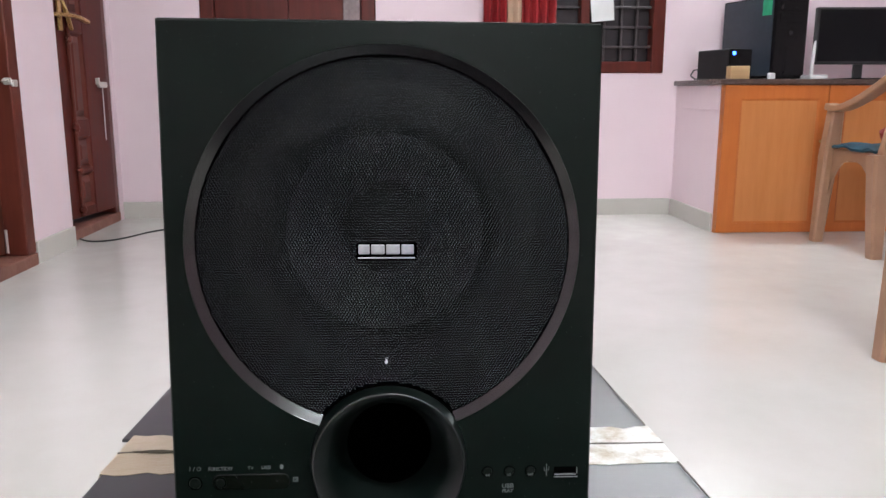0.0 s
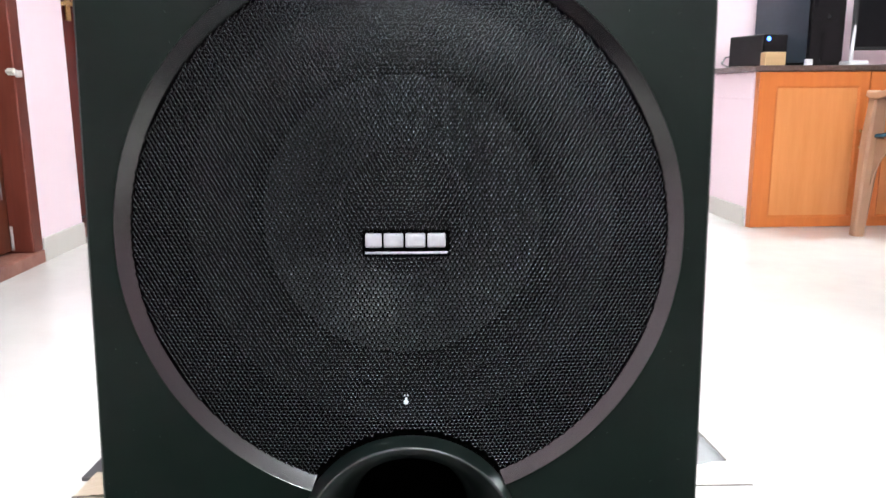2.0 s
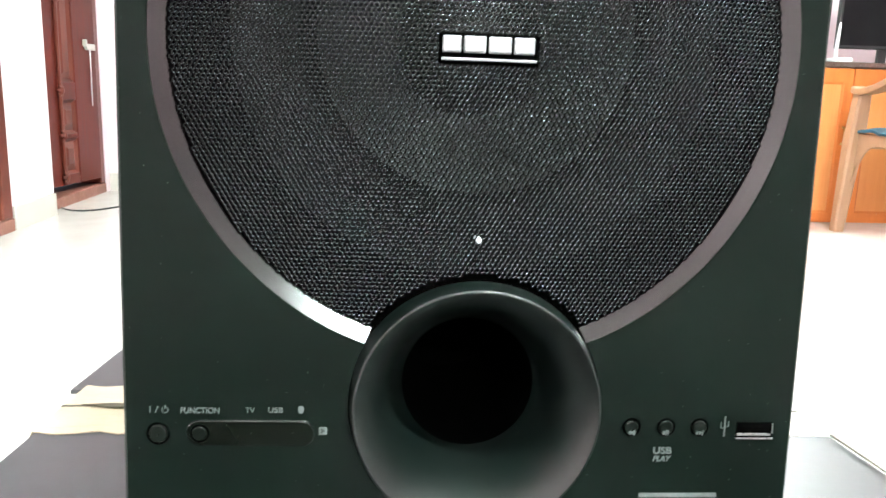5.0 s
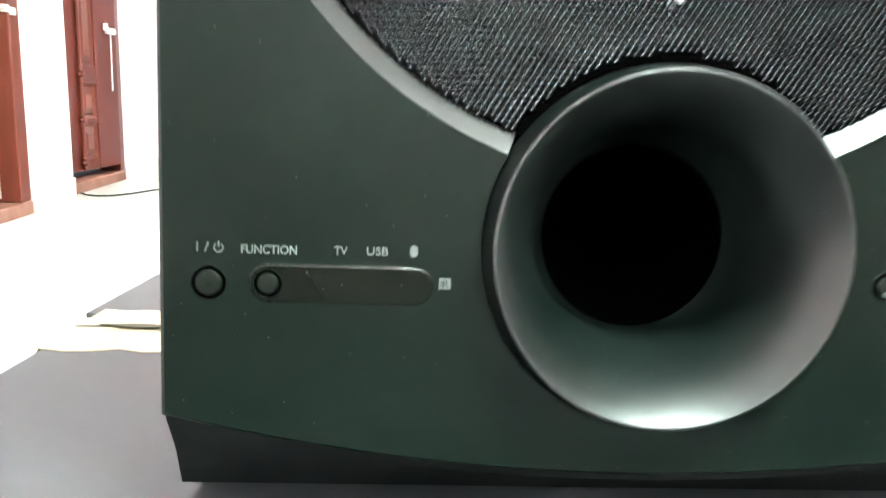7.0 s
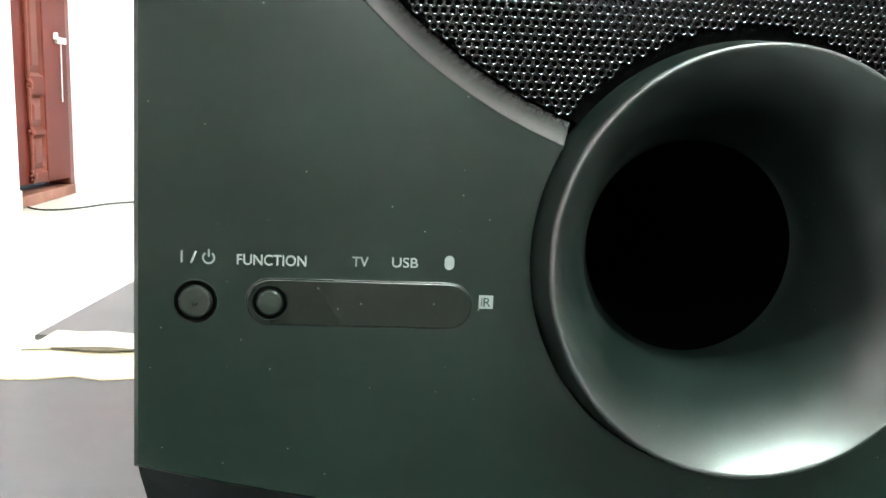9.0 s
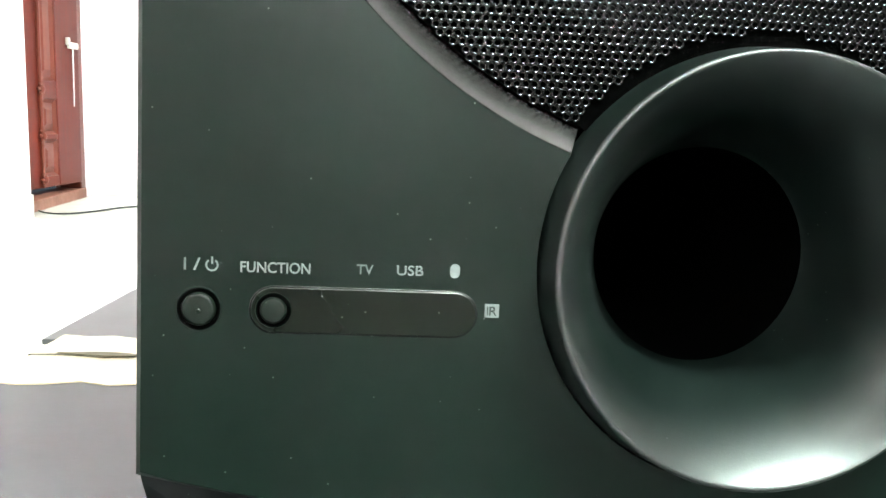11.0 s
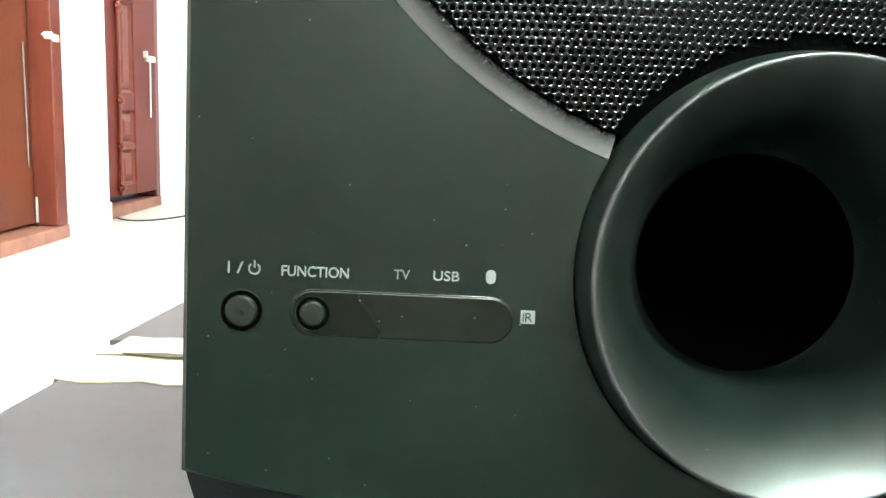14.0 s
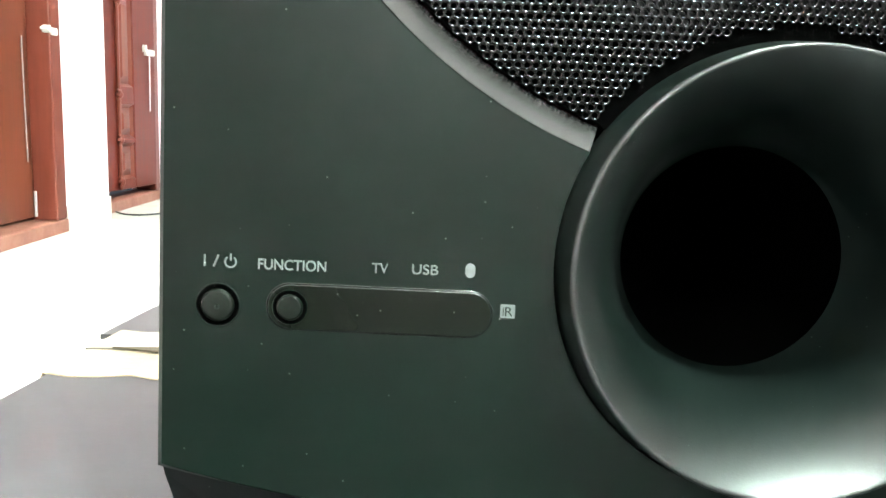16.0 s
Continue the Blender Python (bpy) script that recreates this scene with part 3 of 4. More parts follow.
box(-0.17, -0.025, -0.003, 0.0, 0.29, 0.335, 0.001, bm=f)
part("front_bezel", f, M_PCFRONT, pc, "gloss black front bezel with drive bays")
part("power_button", cyl((-0.1, -0.005, 0.24), (-0.1, 0.0, 0.24), 0.012), M_BLACK, pc)
part("sticker", box(-0.2035, -0.2015, 0.03, 0.10, 0.33, 0.41, 0.0), M_GREEN, pc, "green square sticker")
for fx_, fy_ in ((-0.17, 0.04), (-0.03, 0.04), (-0.17, 0.40), (-0.03, 0.40)):
    part("foot", cyl((fx_, fy_, 0.0), (fx_, fy_, 0.009), 0.012, seg=10), M_BLACK, pc)

ups = thing("power_backup_box", "small black power backup box with a blue light", "power supply", at=(1.881, 3.64, T), turn=15)
part("body", box(-0.14, 0.0, 0.01, 0.27, 0.004, 0.158, 0.008), M_BLACK, ups)
part("front_panel", box(-0.139, -0.001, 0.0, 0.0095, 0.004, 0.156, 0.004), M_PCFRONT, ups)
part("indicator", cyl((-0.115, -0.004, 0.135), (-0.115, 0.0, 0.135), 0.010, seg=12), M_BLUE, ups, "glowing blue indicator light")
for a, c in ((-0.12, 0.03), (-0.02, 0.03), (-0.12, 0.25), (-0.02, 0.25)):
    part("foot", cyl((a, c, 0), (a, c, 0.005), 0.008, seg=8), M_BLACK, ups)

blk = tagged(part("wooden_block", box(1.712, 1.812, 3.50, 3.56, T, T + 0.066, 0.004), M_PINEWOOD), "small pale wooden block on the counter", "block")
tagged(part("plug_adapter", box(1.925, 1.957, 3.52, 3.55, T, T + 0.033, 0.005), M_WHITE), "small white plastic plug adapter", "adapter")

rt = thing("wifi_router", "white plastic router with an upright antenna", "router", at=(2.16, 3.53, T))
b = box(-0.03, 0.065, -0.03, 0.08, 0.0, 0.024, 0.008)
part("body", b, M_WHITE, rt)
part("antenna", sweep([(-0.012, 0.0, 0.02), (-0.011, 0.0, 0.08), (-0.006, 0.0, 0.17), (-0.004, 0.0, 0.192)], [0.016, 0.016, 0.012, 0.006], [0.012, 0.012, 0.01, 0.006], up=(0, 1, 0)), M_WHITE, rt)

mon = thing("computer_monitor", "black flat computer monitor on a stand, switched off", "monitor", at=(2.545, 3.76, T), turn=-5)
b = box(-0.26, 0.26, -0.012, 0.025, 0.085, 0.385, 0.006)
part("housing", b, M_BLACK, mon)
part("screen", box(-0.245, 0.245, -0.0145, -0.0125, 0.102, 0.372), M_SCREEN, mon, "dark glossy screen")
b = box(-0.025, 0.025, 0.026, 0.045, 0.012, 0.20, 0.005)
part("stand_neck", b, M_BLACK, mon)
part("stand_base", box(-0.12, 0.12, -0.07, 0.11, 0.0, 0.012, 0.005), M_PCFRONT, mon)

b = bmesh.new()
lead = [Vector((1.735, 3.90, T + 0.03)), Vector((1.70, 3.90, T + 0.06)), Vector((1.665, 3.88, T + 0.055)), Vector((1.64, 3.86, T + 0.025)), Vector((1.65, 3.82, T + 0.006)), Vector((1.72, 3.76, T + 0.005))]
tagged(part("power_cable", sweep(lead, [0.007] * 6, [0.007] * 6, bm=b), M_BLACK, smooth=True), "thin dark cable looped on the counter's end", "cable")


# ---- chairs ----
def chair_meshes(root):
    """A moulded plastic armchair that looks along +y; its seat is 0.45 m high."""
    # seat shell
    t = bmesh.new()
    n = 10
    grid = []
    for i in range(n + 1):
        u = i / n * 2 - 1
        col = []
        for j in range(n + 1):
            v = j / n * 2 - 1
            col.append(t.verts.new((0.235 * u * (0.93 + 0.07 * v), 0.20 * v, 0.455 - 0.018 * (1 - u * u) - (0.02 * max(0, v - 0.6) / 0.4) + 0.0 * v)))
        grid.append(col)
    for i in range(n):
        for j in range(n):
            t.faces.new((grid[i][j], grid[i + 1][j], grid[i + 1][j + 1], grid[i][j + 1]))
    solid(t, 0.006)
    part("seat", t, M_CHAIR, root, smooth=True)
    for s in (-1, 1):
        # front legs rise into the arms
        part("leg", sweep([(s * 0.258, 0.215, 0.0), (s * 0.248, 0.212, 0.2), (s * 0.238, 0.205, 0.42), (s * 0.226, 0.20, 0.63)], [0.05, 0.06, 0.075, 0.06], [0.05, 0.06, 0.075, 0.06], up=(0, 1, 0)), M_CHAIR, root, smooth=True)
        part("leg", sweep([(s * 0.228, -0.212, 0.0), (s * 0.236, -0.206, 0.2), (s * 0.243, -0.198, 0.45)], [0.055, 0.068, 0.085], [0.055, 0.066, 0.08], up=(0, 1, 0)), M_CHAIR, root, smooth=True)
        arm = bezier((s * 0.232, 0.235, 0.648), (s * 0.25, 0.06, 0.60), (s * 0.24, -0.335, 0.83), 10)
        part("arm", sweep(arm, [0.062] * 11, [0.03] * 11), M_CHAIR, root, smooth=True)
        # arched side apron between the legs
        a = bmesh.new()
        top, bot = [], []
        for k in range(11):
            q = k / 10
            y = -0.185 + 0.375 * q
            top.append(a.verts.new((s * 0.238, y, 0.452)))
            bot.append(a.verts.new((s * 0.241, y, 0.405 - 0.20 * (abs(q * 2 - 1) ** 3))))
        for k in range(10):
            a.faces.new((top[k], top[k + 1], bot[k + 1], bot[k]))
        solid(a, 0.008)
        part("side_apron", a, M_CHAIR, root, smooth=True)
        part("back_post", sweep([(s * 0.236, -0.215, 0.44), (s * 0.25, -0.30, 0.64), (s * 0.225, -0.37, 0.88)], [0.05, 0.045, 0.04], [0.03, 0.028, 0.026], up=(0, 1, 0)), M_CHAIR, root, smooth=True)
    part("back_rail", sweep([(-0.23, -0.37, 0.875), (0, -0.395, 0.91), (0.23, -0.37, 0.875)], [0.05] * 3, [0.022] * 3), M_CHAIR, root, smooth=True)
    for k in range(5):
        x = -0.14 + 0.07 * k
        part("back_slat", sweep([(x, -0.195, 0.445), (x, -0.30, 0.66), (x, -0.386, 0.89)], [0.04] * 3, [0.008] * 3, up=(0, 1, 0)), M_CHAIR, root, smooth=True)
    part("front_apron", box(-0.2, 0.2, 0.19, 0.199, 0.385, 0.438, 0.003), M_CHAIR, root)


CH = (2.316, 2.965)
chair = thing("plastic_armchair", "tan moulded plastic armchair drawn up to the counter", "chair", "plastic armchairs", (CH[0], CH[1], 0), 0)
chair_meshes(chair)
copy = copy_thing(chair, pose(1.585, 1.262, 0, 0, 0, 2))
tagged(copy, "tan moulded plastic armchair standing on the tiled floor")

t = bmesh.new()
gx, gy = 14, 14
rows_ = []
for i in range(gx + 1):
    u = i / gx * 2 - 1
    col = []
    for j in range(gy + 1):
        v = j / gy * 2 - 1
        drop = max(0.0, abs(u) - 0.80) * 0.22 + max(0.0, -v - 0.8) * 0.1
        col.append(t.verts.new((CH[0] + 0.255 * u + 0.008 * math.sin(v * 9), CH[1] + 0.19 * v, 0.482 - 0.010 * (1 - u * u) - drop * 0.3 + 0.006 * math.sin(7 * u + 5 * v) + 0.003 * math.sin(13 * v - 4 * u))))
    rows_.append(col)
for i in range(gx):
    for j in range(gy):
        t.faces.new((rows_[i][j], rows_[i + 1][j], rows_[i + 1][j + 1], rows_[i][j + 1]))
solid(t, 0.012)
tagged(part("seat_cloth", t, M_CLOTH, smooth=True), "crumpled dark blue-green cloth lying on the chair seat", "cloth")
t = bmesh.new()
bmesh.ops.create_icosphere(t, subdivisions=3, radius=0.1, matrix=pose(CH[0] + 0.03, CH[1] + 0.05, 0.526) @ Matrix.Diagonal((1.2, 0.9, 0.5, 1)))
for v in t.verts:
    v.co += Vector((0.012 * math.sin(v.co.y * 60), 0.012 * math.sin(v.co.z * 70), 0.008 * math.sin(v.co.x * 55)))
tagged(part("folded_garment", t, M_CLOTHRED, smooth=True), "bunched dark red garment on the chair cloth", "garment")

# ---- carton ----
# carton front lies unseen, lengthened to keep floor light off the speaker
BX0, BX1, BY0, BY1, BZ = -0.250, 0.265, -0.46, 0.90, 0.278
LEAN = pose(0, 0, 0.3843, -3.53, 0.41, 0) @ Matrix.Translation((0, 0, -BZ))   # the carton top sags backwards, the speaker with it
carton = thing("cardboard_carton", "grey-blue printed cardboard carton, taped shut, on the floor", "box")
t = box(BX0, BX1, BY0, BY1, 0.0, BZ - 0.004)
for v in t.verts:
    high = v.co.z > 0.1
    v.co = LEAN @ Vector((v.co.x, v.co.y, BZ - 0.004))
    if not high:
        v.co.z = 0.0
bmesh.ops.bevel(t, geom=t.edges[:], offset=0.004, segments=2, profile=0.5, affect="EDGES")
part("body", t, M_CARD, carton)


def flap(y0, y1, lift, hang=0.0):
    t = bmesh.new()
    n = 12
    g = []
    for i in range(n + 1):
        x = BX0 - hang + 0.001 + (BX1 - BX0 + hang - 0.002) * i / n
        g.append([t.verts.new((x + (0.003 * math.sin(i * 2.1) if j in (0, 4) and i in (0, n) else 0), y0 + (y1 - y0) * j / 4, BZ - 0.001 + lift * math.sin(math.pi * j / 4) * 0.4)) for j in range(5)])
    for i in range(n):
        for j in range(4):
            t.faces.new((g[i][j], g[i + 1][j], g[i + 1][j + 1], g[i][j + 1]))
    solid(t, 0.003)
    bmesh.ops.transform(t, matrix=LEAN, verts=t.verts[:])
    return part("flap", t, M_CARD, carton)


flap(BY0 + 0.001, 0.2260, 0.0)
flap(0.2290, 0.2640, 0.0)
flap(0.2645, BY1 - 0.001, 0.0, 0.011)


def tape_strip(y0, y1, z, seed, material, name, label, rag=0.003):
    """A strip across the carton with ragged edges that folds over its two ends."""
    rnd = random.Random(seed)
    t = bmesh.new()
    xs = [BX0 - 0.0022] * 2 + [BX0 + (BX1 - BX0) * i / 40 for i in range(41)] + [BX1 + 0.0022] * 2
    zs = [BZ - 0.06, BZ - 0.004] + [z] * 41 + [BZ - 0.004, BZ - 0.06]
    xs[2], xs[-3] = BX0 - 0.0015, BX1 + 0.0015
    g = []
    for i, (x, zz) in enumerate(zip(xs, zs)):
        a = y0 + rnd.uniform(-rag, rag * 0.5)
        c = y1 + rnd.uniform(-rag * 0.3, rag)
        up = 0.0008 * rnd.random() if 2 < i < len(xs) - 3 else 0
        g.append([t.verts.new((x, a + (c - a) * j / 3, zz + up * (j in (1, 2)))) for j in range(4)])
    for p, q in zip(g, g[1:]):
        for j in range(3):
            t.faces.new((p[j], q[j], q[j + 1], p[j + 1]))
    solid(t, 0.0006)
    bmesh.ops.transform(t, matrix=LEAN, verts=t.verts[:])
    part(name, t, material, carton, label, smooth=True)


tape_strip(0.182, 0.2265, BZ - 0.0002, 3, M_TAPE, "tape", "crinkled pale brown packing tape", 0.005)
tape_strip(0.2295, 0.268, BZ - 0.0002, 5, M_TAPE, "tape", "crinkled pale brown packing tape", 0.006)
tape_strip(0.2268, 0.2290, BZ + 0.0004, 8, M_SEAM, "seam", "dark open seam between the flaps", 0.0004)
# short tear that gapes at one end of the seam
t = sweep([(BX0 + 0.012 + 0.045 * k / 8, 0.2275 - 0.002 * k / 8, BZ + 0.0012) for k in range(9)], [0.0004 + 0.0075 * math.sin(math.pi * (k + 0.3) / 9) ** 2 for k in range(9)], [0.0006] * 9)
bmesh.ops.transform(t, matrix=LEAN, verts=t.verts[:])
part("tear", t, M_TEAR, carton, "small dark tear in the tape over the seam")
for y0, y1 in ((BY0 + 0.004, 0.178), (0.272, BY1 - 0.004)):
    t = sweep([(BX1 - 0.0022, y0 + (y1 - y0) * k / 12, BZ + 0.0014 + 0.0005 * math.sin(k * 2.3)) for k in range(13)], [0.0015 + 0.0005 * math.sin(k * 1.7) for k in range(13)], [0.001] * 13)
    bmesh.ops.transform(t, matrix=LEAN, verts=t.verts[:])
    part("crease", t, M_SEAM, carton, "dark worn crease along the carton's edge")

# ---- subwoofer ----
W2, ZT, Z0 = 0.135, 0.638, BZ
GC, GR, MR = (0.0003, 0.5010), 0.1238, 0.1172     # grille recess: centre, outer and inner radius
PC, PR = (0.0026, 0.3601), 0.0508                 # bass port: centre, radius at the panel
DEEP = 0.31
sub = thing("subwoofer", "black subwoofer with round mesh grille and bass port on a carton", "speaker")
sub.matrix_basis = LEAN @ Matrix.Translation((0, 0, Z0))
SHIFT = Matrix.Translation((0, 0, -Z0))


def spart(name, bm, material, parent=None, label="", smooth=False, angle=0.6):
    """A part of the subwoofer, given in room coordinates."""
    bmesh.ops.transform(bm, matrix=SHIFT, verts=bm.verts[:])
    return part(name, bm, material, sub if parent is None else parent, label, smooth, angle)


def chin(x):
    return 0.2945 + 0.0155 * (x / W2) ** 2


# front panel: rectangle with a bowed lower edge and one opening for grille and port
dx, dz = PC[0] - GC[0], PC[1] - GC[1]
dist = math.hypot(dx, dz)
base = math.atan2(dz, dx)
alpha = math.acos((GR ** 2 + dist ** 2 - PR ** 2) / (2 * GR * dist))
beta = math.acos((PR ** 2 + dist ** 2 - GR ** 2) / (2 * PR * dist))
NA, NB = 150, 72
arc_g = [base + alpha + (2 * math.pi - 2 * alpha) * i / NA for i in range(NA + 1)]
arc_p = [base + math.pi + beta + (2 * math.pi - 2 * beta) * i / NB for i in range(NB + 1)]
hole = [(GC[0] + GR * math.cos(a), GC[1] + GR * math.sin(a)) for a in arc_g]
hole += [(PC[0] + PR * math.cos(a), PC[1] + PR * math.sin(a)) for a in arc_p[1:-1]]
outer = [(-W2, ZT), (-W2, chin(W2))] + [(x, chin(x)) for x in [-W2 + 2 * W2 * i / 40 for i in range(1, 40)]] + [(W2, chin(W2)), (W2, ZT)]
CH_ = 0.0012
inner = []
for x, z in outer:
    inner.append((x - math.copysign(CH_, x) if abs(abs(x) - W2) < 1e-6 else x, z - CH_ if abs(z - ZT) < 1e-6 else z + CH_ * 0.8))
t = bmesh.new()


def ring(pts, y):
    return [t.verts.new((x, y, z)) for x, z in pts]


def loop_edges(vs):
    return [t.edges.new((vs[i], vs[(i + 1) % len(vs)])) for i in range(len(vs))]


def bridge(p, q):
    for i in range(len(p)):
        j = (i + 1) % len(p)
        t.faces.new((p[i], p[j], q[j], q[i]))


ro, ri, rb = ring(inner, 0.0), ring(outer, CH_), ring(outer, 0.0035)
hf = ring(hole, 0.0)
bmesh.ops.triangle_fill(t, use_beauty=True, use_dissolve=False, edges=loop_edges(ro) + loop_edges(hf))
bridge(ro, ri)
bridge(ri, rb)
hb = ring(hole, 0.0035)
bridge(hf, hb)
panel = spart("front_panel", t, M_FACE, None, "matte black moulded front panel with dust specks", True, 0.5)

# thin pale strip along the top of the panel, painting its edge highlight
spart("top_edge", box(-W2 + 0.0012, W2 - 0.0012, 0.0014, 0.0034, ZT - 0.0004, ZT + 0.0005), M_EDGEGLINT, panel, "thin pale strip painting the edge highlight")

# cabinet with slanted foot
t = bmesh.new()
prof = [(0.0037, ZT - 0.0006), (DEEP, ZT - 0.0006), (DEEP, Z0 + 0.004), (0.021, Z0 + 0.004), (0.0037, 0.3095), (0.0037, 0.311)]
sides = [[t.verts.new((s * (W2 - 0.0004), y, z)) for y, z in prof] for s in (-1, 1)]
for i in range(len(prof)):
    j = (i + 1) % len(prof)
    if i == 5:
        continue
    t.faces.new((sides[0][i], sides[0][j], sides[1][j], sides[1][i]))
t.faces.new(sides[0])
t.faces.new(sides[1])
spart("cabinet", t, M_VINYL, None, "black vinyl-wrapped wooden cabinet")

# undercut below the bowed lower edge
t = bmesh.new()
g = []
for i in range(41):
    x = -W2 + 2 * W2 * i / 40
    z = chin(x)
    g.append([t.verts.new((x, y, zz)) for y, zz in ((0.0037, z), (0.006, z - 0.004), (0.014, (z + Z0 + 0.004) / 2 - 0.001), (0.0205, Z0 + 0.0035))])
for p, q in zip(g, g[1:]):
    for j in range(3):
        t.faces.new((p[j], q[j], q[j + 1], p[j + 1]))
spart("undercut", t, M_VINYL, None, "", True)
for fx_ in (-0.105, 0.105):
    for fy_ in (0.05, 0.28):
        t = bmesh.new()
        bmesh.ops.create_cone(t, cap_ends=True, segments=20, radius1=0.012, radius2=0.014, depth=0.008, matrix=pose(fx_, fy_, Z0 + 0.004))
        spart("rubber_foot", t, M_RUBBER)

# sloping ring round the grille
t = bmesh.new()
prev = None
for k in range(NA + 1):
    a = arc_g[k]
    c, s = math.cos(a), math.sin(a)
    cur_ = [t.verts.new((GC[0] + r * c, y, GC[1] + r * s)) for r, y in ((GR - 0.0001, 0.0004), (GR - 0.0005, 0.0008), (MR + 0.0006, 0.0040), (MR, 0.0047), (MR - 0.001, 0.02))]
    if prev:
        for j in range(4):
            t.faces.new((prev[j], prev[j + 1], cur_[j + 1], cur_[j]))
    prev = cur_
spart("recess_ring", t, M_CHAMFER, None, "satin black sloping ring round the grille", True)

# perforated steel grille, slightly domed
PITCH = 0.00195
verts, faces, lips = [], [], []


def dome(x, z):
    return 0.0036 - 0.0095 * (1 - ((x - GC[0]) ** 2 + (z - GC[1]) ** 2) / MR ** 2)


dz_ = PITCH * math.sqrt(3) / 2
SEG = 12
for r in range(int(-MR / dz_) - 1, int(MR / dz_) + 2):
    for c in range(int(-MR / PITCH) - 1, int(MR / PITCH) + 2):
        x = GC[0] + (c + 0.5 * (r % 2)) * PITCH
        z = GC[1] + r * dz_
        if math.hypot(x - GC[0], z - GC[1]) > MR - 0.0008 or math.hypot(x - PC[0], z - PC[1]) < PR + 0.0028:
            continue
        y = dome(x, z)
        n0 = len(verts)
        for k in range(SEG):
            a, rad = k * math.pi / 6, PITCH / math.sqrt(3) if k % 2 else PITCH / 2
            verts.append((x + rad * math.cos(a), y, z + rad * math.sin(a) - Z0))
        for rad, off in ((PITCH * 0.425, 0.00001), (PITCH * 0.355, 0.00005), (PITCH * 0.345, 0.0006)):
            for k in range(SEG):
                a = (k - 0.5) * math.pi / 6
                verts.append((x + rad * math.cos(a), y + off, z + rad * math.sin(a) - Z0))
        for q in range(3):
            for k in range(SEG):
                j = (k + 1) % SEG
                faces.append((n0 + q * SEG + k, n0 + q * SEG + j, n0 + (q + 1) * SEG + j, n0 + (q + 1) * SEG + k))
                # only the bottom lip of a hole takes the painted glint
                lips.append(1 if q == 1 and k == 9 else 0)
me = bpy.data.meshes.new("grille")
me.from_pydata(verts, [], faces)
me.materials.append(M_GRILLE)
me.materials.append(M_LIPGLINT)
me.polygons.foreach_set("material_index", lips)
grille = new("grille", me)
grille.parent = sub
tagged(grille, "black perforated steel mesh grille")


def clear_of_port(bm, radius):
    """Cuts away the faces that would stand in the bass port."""
    inside = [f_ for f_ in bm.faces if math.hypot(f_.calc_center_median().x - PC[0], f_.calc_center_median().z - PC[1]) < radius]
    bmesh.ops.delete(bm, geom=inside, context="FACES")


# plain rim of the grille
t = lathe([(MR - 0.0002, 0.0060), (MR - 0.0002, 0.0040), (MR - 0.0018, 0.0040), (MR - 0.0021, 0.0055)], GC, 140)
clear_of_port(t, PR)
spart("grille_rim", t, M_DARK, grille, "", True)
# unpierced band of the grille that follows the port
t = bmesh.new()
prev = None
for k in range(61):
    a = math.radians(20 + 140 * k / 60)
    cur_ = []
    for r in (PR - 0.0012, PR + 0.0012, PR + 0.0048):
        x, z = PC[0] + r * math.cos(a), PC[1] + r * math.sin(a)
        cur_.append(t.verts.new((x, dome(x, z) + 0.0004, z)))
    if prev and math.hypot(x - GC[0], z - GC[1]) < MR - 0.001:
        for j in range(2):
            t.faces.new((prev[j], prev[j + 1], cur_[j + 1], cur_[j]))
    prev = cur_
spart("grille_band", t, M_DARK, grille, "", True)

# woofer behind the grille
WC = (0.0005, 0.5075)
t = lathe([(MR + 0.001, 0.0205), (0.107, 0.0205), (0.098, 0.0205), (0.088, 0.0205), (0.0845, 0.024)], GC, 96)
clear_of_port(t, 0.046)
spart("baffle", t, M_DARK, None, "", True)
woofer = spart("woofer", lathe([(0.098, 0.0203), (0.088, 0.0190), (0.0795, 0.0195), (0.0775, 0.0175), (0.0735, 0.0145), (0.0695, 0.0155), (0.0665, 0.0190), (0.064, 0.0212)], WC, 96), M_RUBBER, None, "rubber-edged bass driver behind the grille", True, 1.0)
spart("cone", lathe([(0.064, 0.0212), (0.045, 0.036), (0.0325, 0.046)], WC, 96), M_CONE, woofer, "", True)
spart("dust_cap", lathe([(0.0325, 0.0455), (0.03, 0.040), (0.022, 0.034), (0.011, 0.0305), (0.0, 0.0295)], WC, 72), M_RUBBER, woofer, "", True, 1.0)

# flared bass port, proud of the panel
port = spart("bass_port", lathe([(PR - 0.0004, 0.006), (PR - 0.0004, 0.0002), (0.0496, -0.0040), (0.0489, -0.0088), (0.04875, -0.0095), (0.0484, -0.0100), (0.0480, -0.01015), (0.0476, -0.0100), (0.0472, -0.0096),
                                 (0.0466, -0.0090), (0.0452, -0.0075), (0.0434, -0.0052), (0.0413, -0.0022), (0.0392, 0.0014), (0.0371, 0.0060), (0.0350, 0.0118), (0.0329, 0.0190), (0.0307, 0.0265), (0.0292, 0.0306), (0.0288, 0.0312), (0.0292, 0.0316)], PC, 160), M_PORT, None, "satin black flared port tube", True, 1.2)
# tube wall coloured near-black to stand for the shade inside
spart("port_tube", lathe([(0.0291, 0.0315), (0.0334, 0.032), (0.0334, 0.17), (0.0, 0.17)], PC, 64), M_DARK, port, "port hollow with its shade painted near-black", True)

# badge: dark plate with four plain silver blocks and a notched bar
badge = spart("badge", box(-0.0168, 0.0206, -0.0070, -0.0005, 0.4930, 0.5040, 0.0008), M_DARK, None, "small dark badge with plain silver blocks")
bx = -0.0155
